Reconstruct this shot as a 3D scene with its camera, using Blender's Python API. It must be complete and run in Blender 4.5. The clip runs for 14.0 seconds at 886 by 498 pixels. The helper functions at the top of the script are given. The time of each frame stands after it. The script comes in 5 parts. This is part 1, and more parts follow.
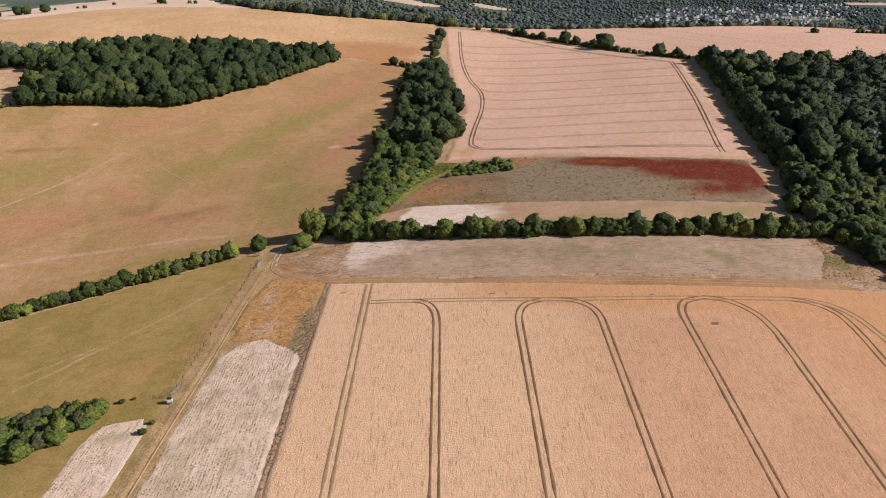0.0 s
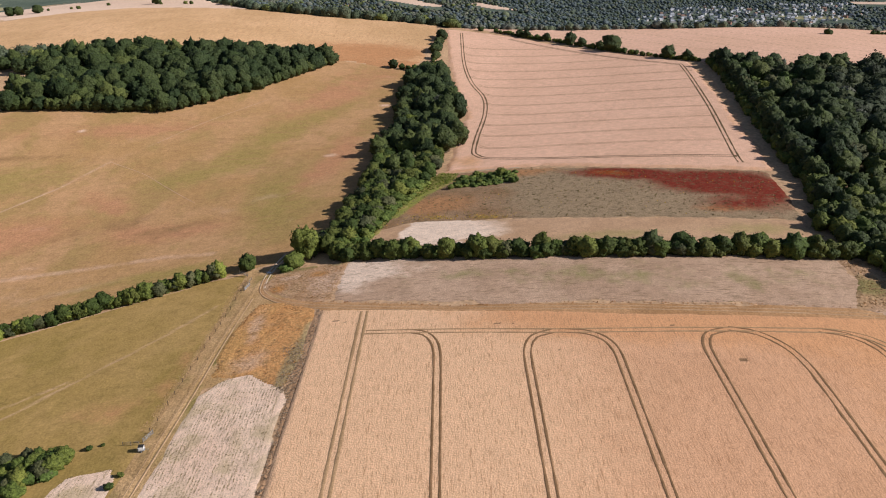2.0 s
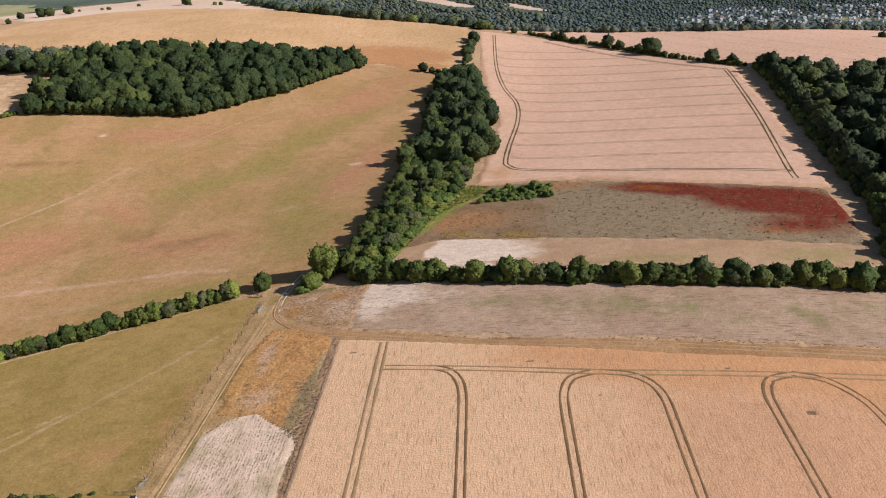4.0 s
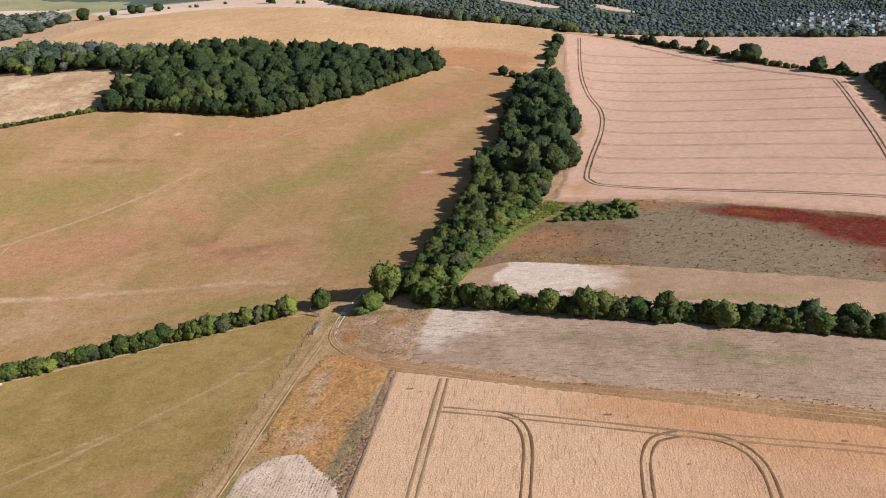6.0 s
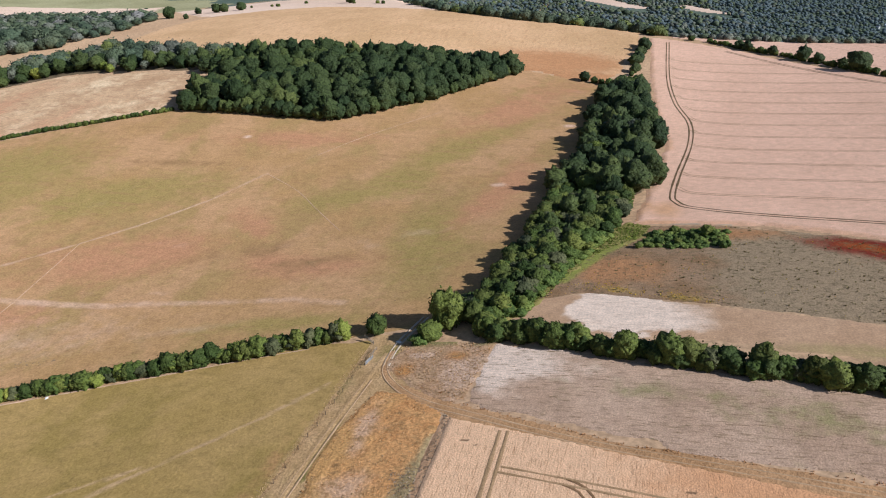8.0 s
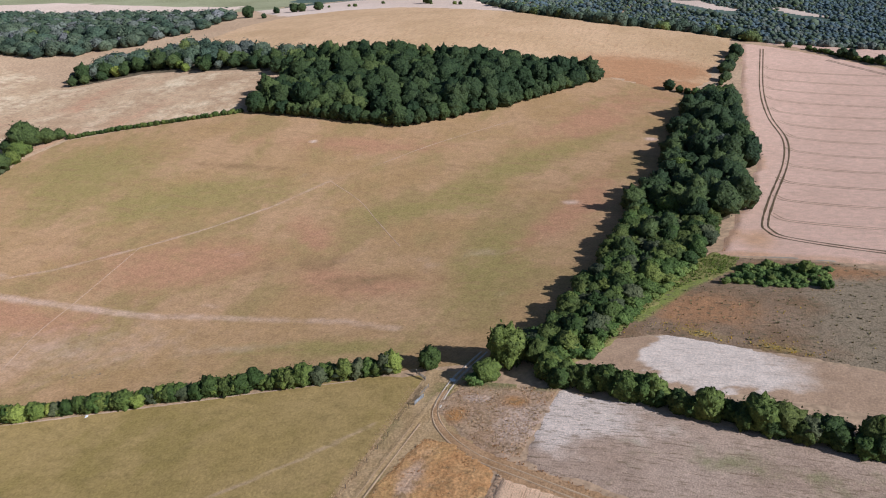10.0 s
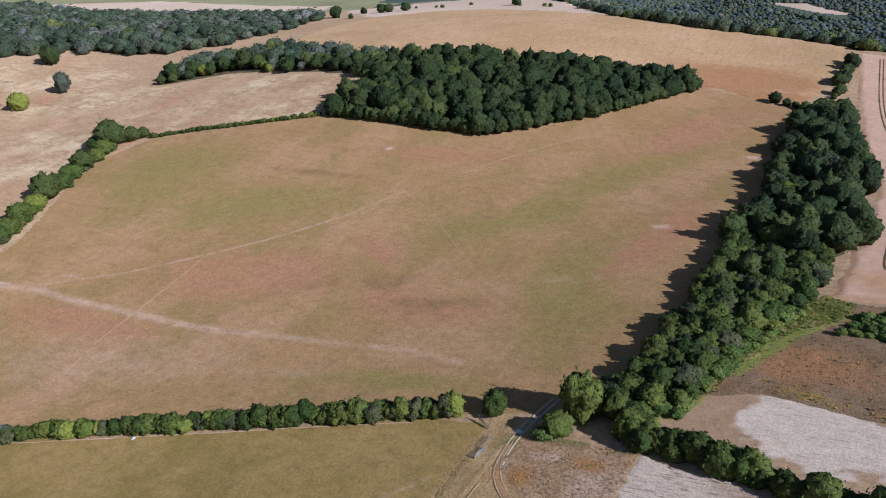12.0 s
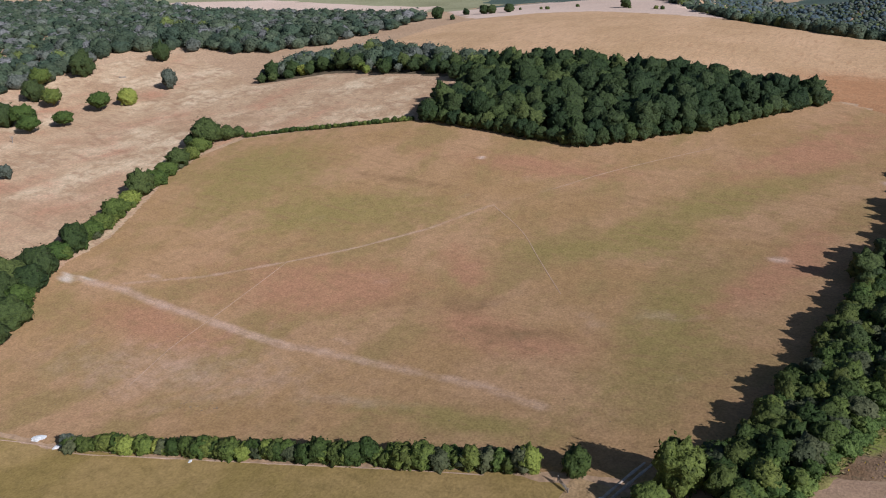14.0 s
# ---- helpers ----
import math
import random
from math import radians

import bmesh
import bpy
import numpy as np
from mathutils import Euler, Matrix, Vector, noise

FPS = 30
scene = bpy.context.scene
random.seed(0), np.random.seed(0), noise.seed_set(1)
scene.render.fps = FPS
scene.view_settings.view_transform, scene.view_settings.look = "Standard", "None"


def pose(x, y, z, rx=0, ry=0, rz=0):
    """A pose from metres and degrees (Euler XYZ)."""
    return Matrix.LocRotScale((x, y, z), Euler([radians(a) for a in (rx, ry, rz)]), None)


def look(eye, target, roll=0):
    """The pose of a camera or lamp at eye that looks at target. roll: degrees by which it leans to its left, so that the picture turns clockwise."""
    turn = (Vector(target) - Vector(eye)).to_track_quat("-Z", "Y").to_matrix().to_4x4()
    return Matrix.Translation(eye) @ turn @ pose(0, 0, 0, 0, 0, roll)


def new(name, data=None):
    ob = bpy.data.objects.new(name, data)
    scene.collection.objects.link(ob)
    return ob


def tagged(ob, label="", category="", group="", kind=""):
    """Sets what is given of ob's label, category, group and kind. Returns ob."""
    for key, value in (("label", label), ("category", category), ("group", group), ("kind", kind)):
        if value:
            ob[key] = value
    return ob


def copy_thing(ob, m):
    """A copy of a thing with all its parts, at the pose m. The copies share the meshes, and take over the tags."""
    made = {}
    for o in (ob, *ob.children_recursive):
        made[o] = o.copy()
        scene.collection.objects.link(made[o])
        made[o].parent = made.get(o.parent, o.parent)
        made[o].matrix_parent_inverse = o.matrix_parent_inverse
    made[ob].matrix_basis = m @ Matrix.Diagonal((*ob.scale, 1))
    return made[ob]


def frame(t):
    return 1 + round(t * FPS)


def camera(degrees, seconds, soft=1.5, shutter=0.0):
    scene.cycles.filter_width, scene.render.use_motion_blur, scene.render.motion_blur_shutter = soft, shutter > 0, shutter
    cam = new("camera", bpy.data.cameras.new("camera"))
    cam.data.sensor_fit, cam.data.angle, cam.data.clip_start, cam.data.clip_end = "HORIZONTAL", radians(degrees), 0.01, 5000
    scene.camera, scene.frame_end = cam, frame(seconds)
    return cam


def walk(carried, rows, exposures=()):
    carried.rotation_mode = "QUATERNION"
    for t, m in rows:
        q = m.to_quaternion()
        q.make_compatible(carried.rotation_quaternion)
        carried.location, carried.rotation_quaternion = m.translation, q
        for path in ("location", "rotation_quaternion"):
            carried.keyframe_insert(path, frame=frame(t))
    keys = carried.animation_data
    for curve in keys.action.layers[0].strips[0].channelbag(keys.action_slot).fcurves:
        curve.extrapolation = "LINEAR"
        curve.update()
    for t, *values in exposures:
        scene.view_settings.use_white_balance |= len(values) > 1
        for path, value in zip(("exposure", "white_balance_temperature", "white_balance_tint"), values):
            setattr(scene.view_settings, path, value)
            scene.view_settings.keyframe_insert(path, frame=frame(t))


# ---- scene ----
# seconds, stops, kelvin, tint
EXPOSURES = [(0, 0.04, 6130, 16), (5, 0.12, 5960, 13), (8, 0.15, 5500, 11), (10.5, -0.06, 5080, 11), (14, -0.26, 5260, 14)]
# camera: seconds, x, y, z, yaw, pitch, roll
ROWS = [(0, 0.00, 0.00, 118.80, -0.00, -24.02, -0.71),
        (0.5, 0.01, 5.15, 118.72, 0.02, -24.04, -0.68),
        (1, 0.02, 10.33, 118.59, 0.05, -24.07, -0.67),
        (1.5, 0.11, 15.46, 118.39, 0.09, -24.08, -0.66),
        (2, 0.16, 20.57, 118.12, 0.12, -24.08, -0.65),
        (2.5, 0.24, 25.71, 117.82, 0.16, -24.07, -0.64),
        (5, 0.37, 52.38, 116.17, 5.65, -24.10, -0.34),
        (5.5, 0.14, 57.62, 115.84, 7.33, -24.12, -0.35),
        (6, -0.14, 62.95, 115.61, 8.90, -24.15, -0.34),
        (6.5, -0.50, 68.34, 115.48, 10.47, -24.17, -0.30),
        (7, -0.93, 73.72, 115.35, 12.02, -24.21, -0.24),
        (7.5, -1.42, 79.07, 115.27, 13.57, -24.23, -0.16),
        (8, -1.98, 84.39, 115.22, 15.12, -24.24, -0.09),
        (10.5, -6.87, 110.33, 115.16, 22.78, -24.31, 0.14),
        (11, -8.38, 115.48, 115.14, 24.49, -24.31, 0.19),
        (11.5, -10.03, 120.63, 115.08, 26.22, -24.31, 0.25),
        (12, -11.81, 125.74, 114.93, 27.97, -24.30, 0.30),
        (12.5, -13.74, 130.79, 114.65, 29.75, -24.26, 0.34),
        (13, -15.73, 135.66, 114.27, 31.60, -24.24, 0.42),
        (13.5, -17.85, 140.55, 113.92, 33.71, -24.22, 0.50),
        (14, -20.12, 145.50, 113.59, 35.95, -24.21, 0.61)]
cam = camera(63.0, 14.0, 1.1)
walk(cam, [(t, pose(x, y, z, 90 + pitch, roll, yaw)) for t, x, y, z, yaw, pitch, roll in ROWS], EXPOSURES)
# rolling ground: strength of broad swells on a coarse lattice
SWELL = [0.6, -2.0, -23.4, 11.1, 4.9, -18.8, 9.0, 2.1, -2.8, -5.8, -28.7, 29.0, -0.5, 2.3, 0.9, -30.9, 9.6, -1.9, -10.4, 16.3, -2.2, 5.8, 2.6, 8.6, 18.0, -10.2, 16.3, 2.2, 0.5, 7.9, 6.6, 5.4, 9.5, 15.1, 2.9, -3.7, -8.8, 4.8, 11.5, 5.4, 3.7, 0.7]
BASE_LEVEL = 1.42
SWELL_X, SWELL_Y, SWELL_SIZE = np.linspace(-774.7, 464.8, 7), np.linspace(82.6, 1012.3, 6), 170.4

# ---- sky, sun ----
SUN_HEIGHT, SUN_TURN = 33.0, -11.0          # degrees above the ground; degrees from east towards north
world = bpy.data.worlds.new("sky")
scene.world = world
world.use_nodes = True
wn = world.node_tree.nodes
sky = wn.new("ShaderNodeTexSky")
sky.sky_type, sky.sun_disc = "NISHITA", False
sky.sun_elevation, sky.sun_rotation = radians(SUN_HEIGHT), radians(90 - SUN_TURN)
world.node_tree.links.new(sky.outputs[0], wn["Background"].inputs[0])
wn["Background"].inputs[1].default_value = 0.05
sun_data = bpy.data.lights.new("sun", "SUN")
sun_data.energy, sun_data.angle, sun_data.color = 5.0, radians(0.55), (1.0, 0.94, 0.84)
sun = new("sun", sun_data)
sun_from = Vector((math.cos(radians(SUN_HEIGHT)) * math.cos(radians(SUN_TURN)),
                   math.cos(radians(SUN_HEIGHT)) * math.sin(radians(SUN_TURN)), math.sin(radians(SUN_HEIGHT))))
sun.matrix_world = look(sun_from * 600, (0, 0, 0))

# ---- materials ----


class Nodes:
    """A small helper to wire node materials."""

    def __init__(self, name, rough=0.9):
        self.mat = bpy.data.materials.new(name)
        self.mat.use_nodes = True
        self.tree = self.mat.node_tree
        self.bsdf = self.tree.nodes["Principled BSDF"]
        self.bsdf.inputs["Roughness"].default_value = rough
        self.bsdf.inputs["Specular IOR Level"].default_value = 0.2
        self.bsdf.inputs["Diffuse Roughness"].default_value = 0.24
        self.out = self.tree.nodes["Material Output"]

    def node(self, kind, **fields):
        n = self.tree.nodes.new("ShaderNode" + kind)
        for k, v in fields.items():
            setattr(n, k, v)
        return n

    def link(self, a, b):
        self.tree.links.new(a, b)

    def place(self, scale=(1, 1, 1), turn=0.0):
        g = self.node("NewGeometry")
        m = self.node("Mapping")
        m.inputs["Scale"].default_value = scale
        m.inputs["Rotation"].default_value = (0, 0, radians(turn))
        self.link(g.outputs["Position"], m.inputs["Vector"])
        return m.outputs[0]

    def noise(self, scale, detail=4.0, rough=0.55, where=None):
        n = self.node("TexNoise")
        n.inputs["Scale"].default_value, n.inputs["Detail"].default_value = scale, detail
        n.inputs["Roughness"].default_value = rough
        self.link(where if where else self.place(), n.inputs["Vector"])
        return n.outputs["Fac"]

    def ramp(self, value, low, high):
        n = self.node("MapRange", interpolation_type="SMOOTHSTEP")
        self.link(value, n.inputs["Value"])
        n.inputs["From Min"].default_value, n.inputs["From Max"].default_value = low, high
        return n.outputs[0]

    def maths(self, op, a, b):
        n = self.node("Math", operation=op)
        for i, v in enumerate((a, b)):
            if isinstance(v, (int, float)):
                n.inputs[i].default_value = v
            else:
                self.link(v, n.inputs[i])
        return n.outputs[0]

    def mix(self, fac, a, b):
        n = self.node("Mix", data_type="RGBA")
        for slot, v in (("A", a), ("B", b)):
            s = [i for i in n.inputs if i.name == slot and i.type == "RGBA"][0]
            if isinstance(v, tuple):
                s.default_value = (*v, 1)
            else:
                self.link(v, s)
        f = [i for i in n.inputs if i.name == "Factor" and i.type == "VALUE"][0]
        if isinstance(fac, (int, float)):
            f.default_value = fac
        else:
            self.link(fac, f)
        return [o for o in n.outputs if o.type == "RGBA"][0]

    def layer(self, attr):
        n = self.node("Attribute", attribute_name=attr)
        return n.outputs["Fac"]

    def done(self, colour, bump=None, strength=0.5, distance=0.1):
        self.link(colour, self.bsdf.inputs["Base Color"])
        if bump is not None:
            b = self.node("Bump")
            b.inputs["Strength"].default_value, b.inputs["Distance"].default_value = strength, distance
            self.link(bump, b.inputs["Height"])
            self.link(b.outputs[0], self.bsdf.inputs["Normal"])
        return self.mat


def land(name, dark, light, broad=0.02, fine=1.2, layers=(), streak=None, relief=0.15, spread=(0.3, 0.7), blades=1.0, patchy=None, mottled=0.5):
    """Open ground: two tones at a broad scale, tufts at a fine one, layers of other growth or bare soil by attribute,
    and streaks left by the drill where streak gives (across, along, turn, colour, amount)."""
    k = Nodes(name, 0.95)
    k.bsdf.inputs["Specular IOR Level"].default_value = 0.04
    col = k.mix(k.ramp(k.noise(broad, 5.0, 0.6), *spread), dark, light)
    if patchy:
        col = k.mix(k.ramp(k.noise(0.035, 6.0, 0.62, k.place((1.0, 0.7, 1), 25)), 0.47, 0.62), col, patchy)
    tuft = k.noise(fine, 2.0, 0.6)
    for attr, tone, soft in layers:
        rough = k.maths("ADD", k.layer(attr), k.maths("MULTIPLY", k.maths("SUBTRACT", k.noise(0.12, 5.0, 0.65), 0.5), soft))
        col = k.mix(k.ramp(rough, 0.15, 0.85), col, tone)
    if streak:
        across, along, turn, tone, amount = streak
        s = k.noise(1.0, 3.0, 0.6, k.place((across, along, 1), turn))
        col = k.mix(k.maths("MULTIPLY", k.ramp(s, 0.5, 0.72), amount), col, tone)
    shade = k.maths("MULTIPLY_ADD", tuft, 0.9 * blades)
    shade.node.inputs[2].default_value = 1 - 0.45 * blades
    mottle = k.maths("MULTIPLY_ADD", k.noise(0.3, 4.0, 0.6), mottled)
    mottle.node.inputs[2].default_value = 1 - mottled / 2
    shade = k.maths("MULTIPLY", shade, mottle)
    n = k.node("VectorMath", operation="SCALE")
    k.link(col, n.inputs[0])
    k.link(shade, n.inputs["Scale"])
    return k.done(n.outputs[0], tuft, 0.6, relief)


M_GROUND = land("dry_meadow", (0.46, 0.29, 0.165), (0.57, 0.38, 0.23), 0.006, 0.6)
M_PASTURE = land("grazed_pasture", (0.408, 0.245, 0.106), (0.478, 0.284, 0.143), 0.022, 1.3,
                 [("green", (0.330, 0.240, 0.083), 1.1), ("russet", (0.455, 0.236, 0.124), 1.1), ("dark", (0.300, 0.178, 0.083), 1.4), ("pale", (0.60, 0.395, 0.272), 0.7),
                  ("bare", (0.74, 0.60, 0.47), 0.3)], spread=(0.36, 0.64), patchy=(0.365, 0.238, 0.098), relief=0.15, streak=(0.05, 0.3, 20, (0.34, 0.20, 0.095), 0.5), blades=1.1)
M_GREEN_PASTURE = land("green_pasture", (0.362, 0.241, 0.080), (0.422, 0.278, 0.106), 0.03, 1.3,
                       [("russet", (0.47, 0.255, 0.115), 1.4), ("pale", (0.50, 0.33, 0.17), 0.9)], patchy=(0.318, 0.219, 0.069), relief=0.2, streak=(0.06, 0.35, 40, (0.27, 0.185, 0.065), 0.5), blades=0.9)
M_WHEAT = land("ripe_wheat", (0.64, 0.365, 0.210), (0.705, 0.410, 0.242), 0.05, 2.4,
               [("straw", (0.79, 0.505, 0.305), 0.5), ("golden", (0.68, 0.362, 0.182), 0.8), ("rut", (0.24, 0.15, 0.085), 0.2)], (4.2, 0.28, 0, (0.42, 0.225, 0.115), 0.8), 0.3, blades=0.85, mottled=0.2)
M_UPPER_WHEAT = land("far_ripe_wheat", (0.715, 0.448, 0.310), (0.785, 0.497, 0.350), 0.03, 2.5,
                     [("rut", (0.20, 0.135, 0.08), 0.12), ("golden", (0.64, 0.36, 0.19), 0.6)], (0.25, 2.0, 10, (0.55, 0.32, 0.20), 0.5), 0.25, blades=0.7)
# brown straw, darkened by the painted shade of a sunken rut
M_RUT = land("shaded_crushed_straw", (0.205, 0.122, 0.062), (0.30, 0.18, 0.095), 0.2, 2.0)
M_HEADLAND_RUT = land("trodden_wheat", (0.34, 0.22, 0.115), (0.44, 0.285, 0.155), 0.1, 2.0)
# darker straw: the depth of the upper ruts is painted as shade
M_DARK_RUT = land("shaded_trampled_straw", (0.135, 0.092, 0.05), (0.20, 0.135, 0.075), 0.2, 2.0)
M_FAINT_RUT = land("bent_straw", (0.36, 0.225, 0.135), (0.48, 0.305, 0.19), 0.08, 2.0)
M_BROWN = land("golden_barley", (0.54, 0.338, 0.172), (0.65, 0.41, 0.225), 0.02, 1.0, [("russet", (0.48, 0.245, 0.115), 0.8)], (0.5, 0.06, 70, (0.45, 0.25, 0.12), 0.6))
M_PALE = land("pale_stubble_field", (0.66, 0.475, 0.35), (0.73, 0.54, 0.41), 0.01, 0.6, blades=0.5)
M_HILL_WHEAT = land("hilltop_wheat", (0.71, 0.445, 0.305), (0.77, 0.485, 0.345), 0.02, 1.2, [("rut", (0.42, 0.26, 0.16), 0.1)], blades=0.6)
M_TAN = land("parched_field", (0.46, 0.292, 0.165), (0.59, 0.40, 0.235), 0.03, 0.8, [("pale", (0.76, 0.575, 0.365), 1.3), ("russet", (0.52, 0.27, 0.155), 1.2)], (0.03, 0.2, 30, (0.40, 0.235, 0.135), 0.75))
M_STUBBLE = land("chalky_stubble", (0.45, 0.298, 0.20), (0.545, 0.375, 0.262), 0.05, 2.5,
                 [("white", (0.75, 0.58, 0.455), 1.0), ("green", (0.31, 0.262, 0.12), 1.8)], (0.25, 1.5, 9, (0.27, 0.185, 0.11), 0.95), blades=1.35)
M_PATCH = land("chalky_plot", (0.77, 0.555, 0.415), (0.83, 0.63, 0.485), 0.06, 2.5, [("green", (0.60, 0.455, 0.30), 1.8)], (1.7, 0.22, 3, (0.45, 0.335, 0.225), 1.0))
M_CHALK = land("chalk_soil", (0.475, 0.30, 0.178), (0.55, 0.355, 0.218), 0.06, 1.8, [("white", (0.80, 0.625, 0.49), 0.7), ("green", (0.40, 0.30, 0.14), 1.4)], (0.15, 1.6, 8, (0.42, 0.265, 0.17), 0.5))
M_WILD = land("wild_flower_fallow", (0.26, 0.155, 0.08), (0.34, 0.222, 0.135), 0.08, 1.8,
              [("grey", (0.330, 0.240, 0.148), 1.3), ("russet", (0.42, 0.215, 0.10), 1.3), ("red", (0.205, 0.036, 0.022), 1.1), ("rust", (0.30, 0.080, 0.022), 0.9),
               ("yellow", (0.50, 0.34, 0.05), 1.4), ("green", (0.27, 0.275, 0.065), 0.9)], (0.5, 0.9, 10, (0.17, 0.13, 0.07), 0.95), relief=0.35, blades=1.3)
M_WEEDS = land("rough_weeds", (0.49, 0.24, 0.09), (0.60, 0.33, 0.135), 0.16, 1.3, [("green", (0.33, 0.245, 0.125), 1.5), ("pale", (0.58, 0.37, 0.23), 1.5)], (0.3, 0.4, 20, (0.34, 0.20, 0.085), 0.9), patchy=(0.52, 0.295, 0.11), relief=0.4, blades=1.5)
M_CORNER = land("rough_corner_growth", (0.40, 0.235, 0.125), (0.52, 0.34, 0.215), 0.12, 1.3, [("green", (0.25, 0.205, 0.085), 1.3), ("pale", (0.56, 0.385, 0.27), 1.5), ("russet", (0.44, 0.215, 0.075), 1.5)], (0.35, 0.8, 20, (0.27, 0.17, 0.085), 0.9), patchy=(0.46, 0.30, 0.17), relief=0.4, blades=1.4)
M_DIRT = land("dirt_track", (0.46, 0.30, 0.17), (0.53, 0.355, 0.21), 0.1, 1.8)
M_CHALK_TRACK = land("chalk_track", (0.50, 0.39, 0.28), (0.64, 0.52, 0.40), 0.4, 2.0)
M_PATH = land("trodden_path", (0.50, 0.325, 0.21), (0.58, 0.395, 0.27), 0.1, 1.8)
M_VERGE = land("brown_verge", (0.40, 0.225, 0.105), (0.50, 0.295, 0.15), 0.08, 1.6, relief=0.35, blades=1.2)
M_MARGIN = land("dead_weed_margin", (0.40, 0.24, 0.135), (0.50, 0.31, 0.18), 0.1, 1.6, relief=0.3)
M_GRASS = land("dry_verge_grass", (0.42, 0.265, 0.12), (0.53, 0.345, 0.175), 0.1, 1.5, [("green", (0.24, 0.19, 0.065), 1.0)], relief=0.35, blades=1.2)
M_LUSH = land("lush_grass", (0.23, 0.205, 0.060), (0.34, 0.275, 0.095), 0.15, 1.6, relief=0.35)
M_BARE = land("grey_bare_strip", (0.37, 0.30, 0.22), (0.45, 0.37, 0.27), 0.1, 1.5)
M_CHALK_HEAP = land("chalk_heap", (0.70, 0.66, 0.60), (0.80, 0.77, 0.72), 0.5, 3.0)
M_LITTER = land("leaf_litter", (0.10, 0.075, 0.045), (0.17, 0.125, 0.075), 0.1, 1.0)
# lightened to match the valley canopy, which has haze in its colour
M_VALLEY = land("hazed_valley_grass", (0.085, 0.11, 0.085), (0.13, 0.155, 0.115), 0.01, 0.3)
M_FAR_MEADOW = land("far_meadow", (0.27, 0.25, 0.13), (0.37, 0.34, 0.19), 0.01, 0.5)


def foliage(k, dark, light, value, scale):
    """Leaf tones: light tips, and near-black noise that paints the shade of leaf gaps, at the size of sprays, toned by
    clump; and the relief of the leaf heads.
    """
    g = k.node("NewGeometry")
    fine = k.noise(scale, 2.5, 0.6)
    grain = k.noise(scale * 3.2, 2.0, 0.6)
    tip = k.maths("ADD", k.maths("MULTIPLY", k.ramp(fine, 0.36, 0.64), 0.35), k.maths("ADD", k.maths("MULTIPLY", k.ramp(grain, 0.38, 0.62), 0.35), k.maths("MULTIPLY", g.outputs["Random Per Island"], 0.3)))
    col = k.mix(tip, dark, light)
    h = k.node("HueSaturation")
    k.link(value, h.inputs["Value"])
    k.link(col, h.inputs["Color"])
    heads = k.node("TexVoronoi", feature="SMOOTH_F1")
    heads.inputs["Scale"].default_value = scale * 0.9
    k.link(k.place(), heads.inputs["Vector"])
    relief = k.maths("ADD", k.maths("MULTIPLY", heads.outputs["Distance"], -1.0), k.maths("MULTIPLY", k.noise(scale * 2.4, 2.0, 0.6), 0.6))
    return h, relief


def leaves(name, dark, light, hue=0.02, scale=0.8):
    k = Nodes(name, 0.7)
    o = k.node("ObjectInfo")
    val = k.node("MapRange")
    k.link(o.outputs["Random"], val.inputs["Value"])
    val.inputs["To Min"].default_value, val.inputs["To Max"].default_value = 1.35, 0.72
    h, relief = foliage(k, dark, light, val.outputs[0], scale)
    tone = k.node("MapRange")
    k.link(o.outputs["Random"], tone.inputs["Value"])
    tone.inputs["To Min"].default_value, tone.inputs["To Max"].default_value = 0.5 - hue, 0.5 + hue
    k.link(tone.outputs[0], h.inputs["Hue"])
    return k.done(h.outputs[0], relief, 1.0, 0.75 / scale)


# first tone of each: shade between the leaves, put into the colour
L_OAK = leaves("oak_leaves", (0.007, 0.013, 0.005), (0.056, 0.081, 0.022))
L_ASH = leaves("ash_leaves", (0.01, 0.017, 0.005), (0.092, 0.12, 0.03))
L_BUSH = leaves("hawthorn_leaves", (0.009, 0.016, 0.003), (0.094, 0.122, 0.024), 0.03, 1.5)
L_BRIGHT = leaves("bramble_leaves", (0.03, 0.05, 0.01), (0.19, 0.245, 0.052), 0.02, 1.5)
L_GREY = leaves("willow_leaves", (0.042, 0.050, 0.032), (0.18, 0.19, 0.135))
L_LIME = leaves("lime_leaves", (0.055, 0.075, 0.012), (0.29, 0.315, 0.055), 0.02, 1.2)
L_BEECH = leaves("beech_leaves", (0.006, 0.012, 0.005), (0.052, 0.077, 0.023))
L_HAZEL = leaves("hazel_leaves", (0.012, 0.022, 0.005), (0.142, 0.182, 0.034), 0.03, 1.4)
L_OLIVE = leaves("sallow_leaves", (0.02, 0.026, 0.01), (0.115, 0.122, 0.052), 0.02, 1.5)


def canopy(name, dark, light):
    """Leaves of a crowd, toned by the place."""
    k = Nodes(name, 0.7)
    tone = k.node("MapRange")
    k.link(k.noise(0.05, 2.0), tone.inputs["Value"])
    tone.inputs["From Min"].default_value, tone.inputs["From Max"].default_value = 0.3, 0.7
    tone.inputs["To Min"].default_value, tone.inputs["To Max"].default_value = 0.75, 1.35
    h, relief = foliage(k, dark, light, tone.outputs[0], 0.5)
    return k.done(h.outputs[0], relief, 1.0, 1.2)


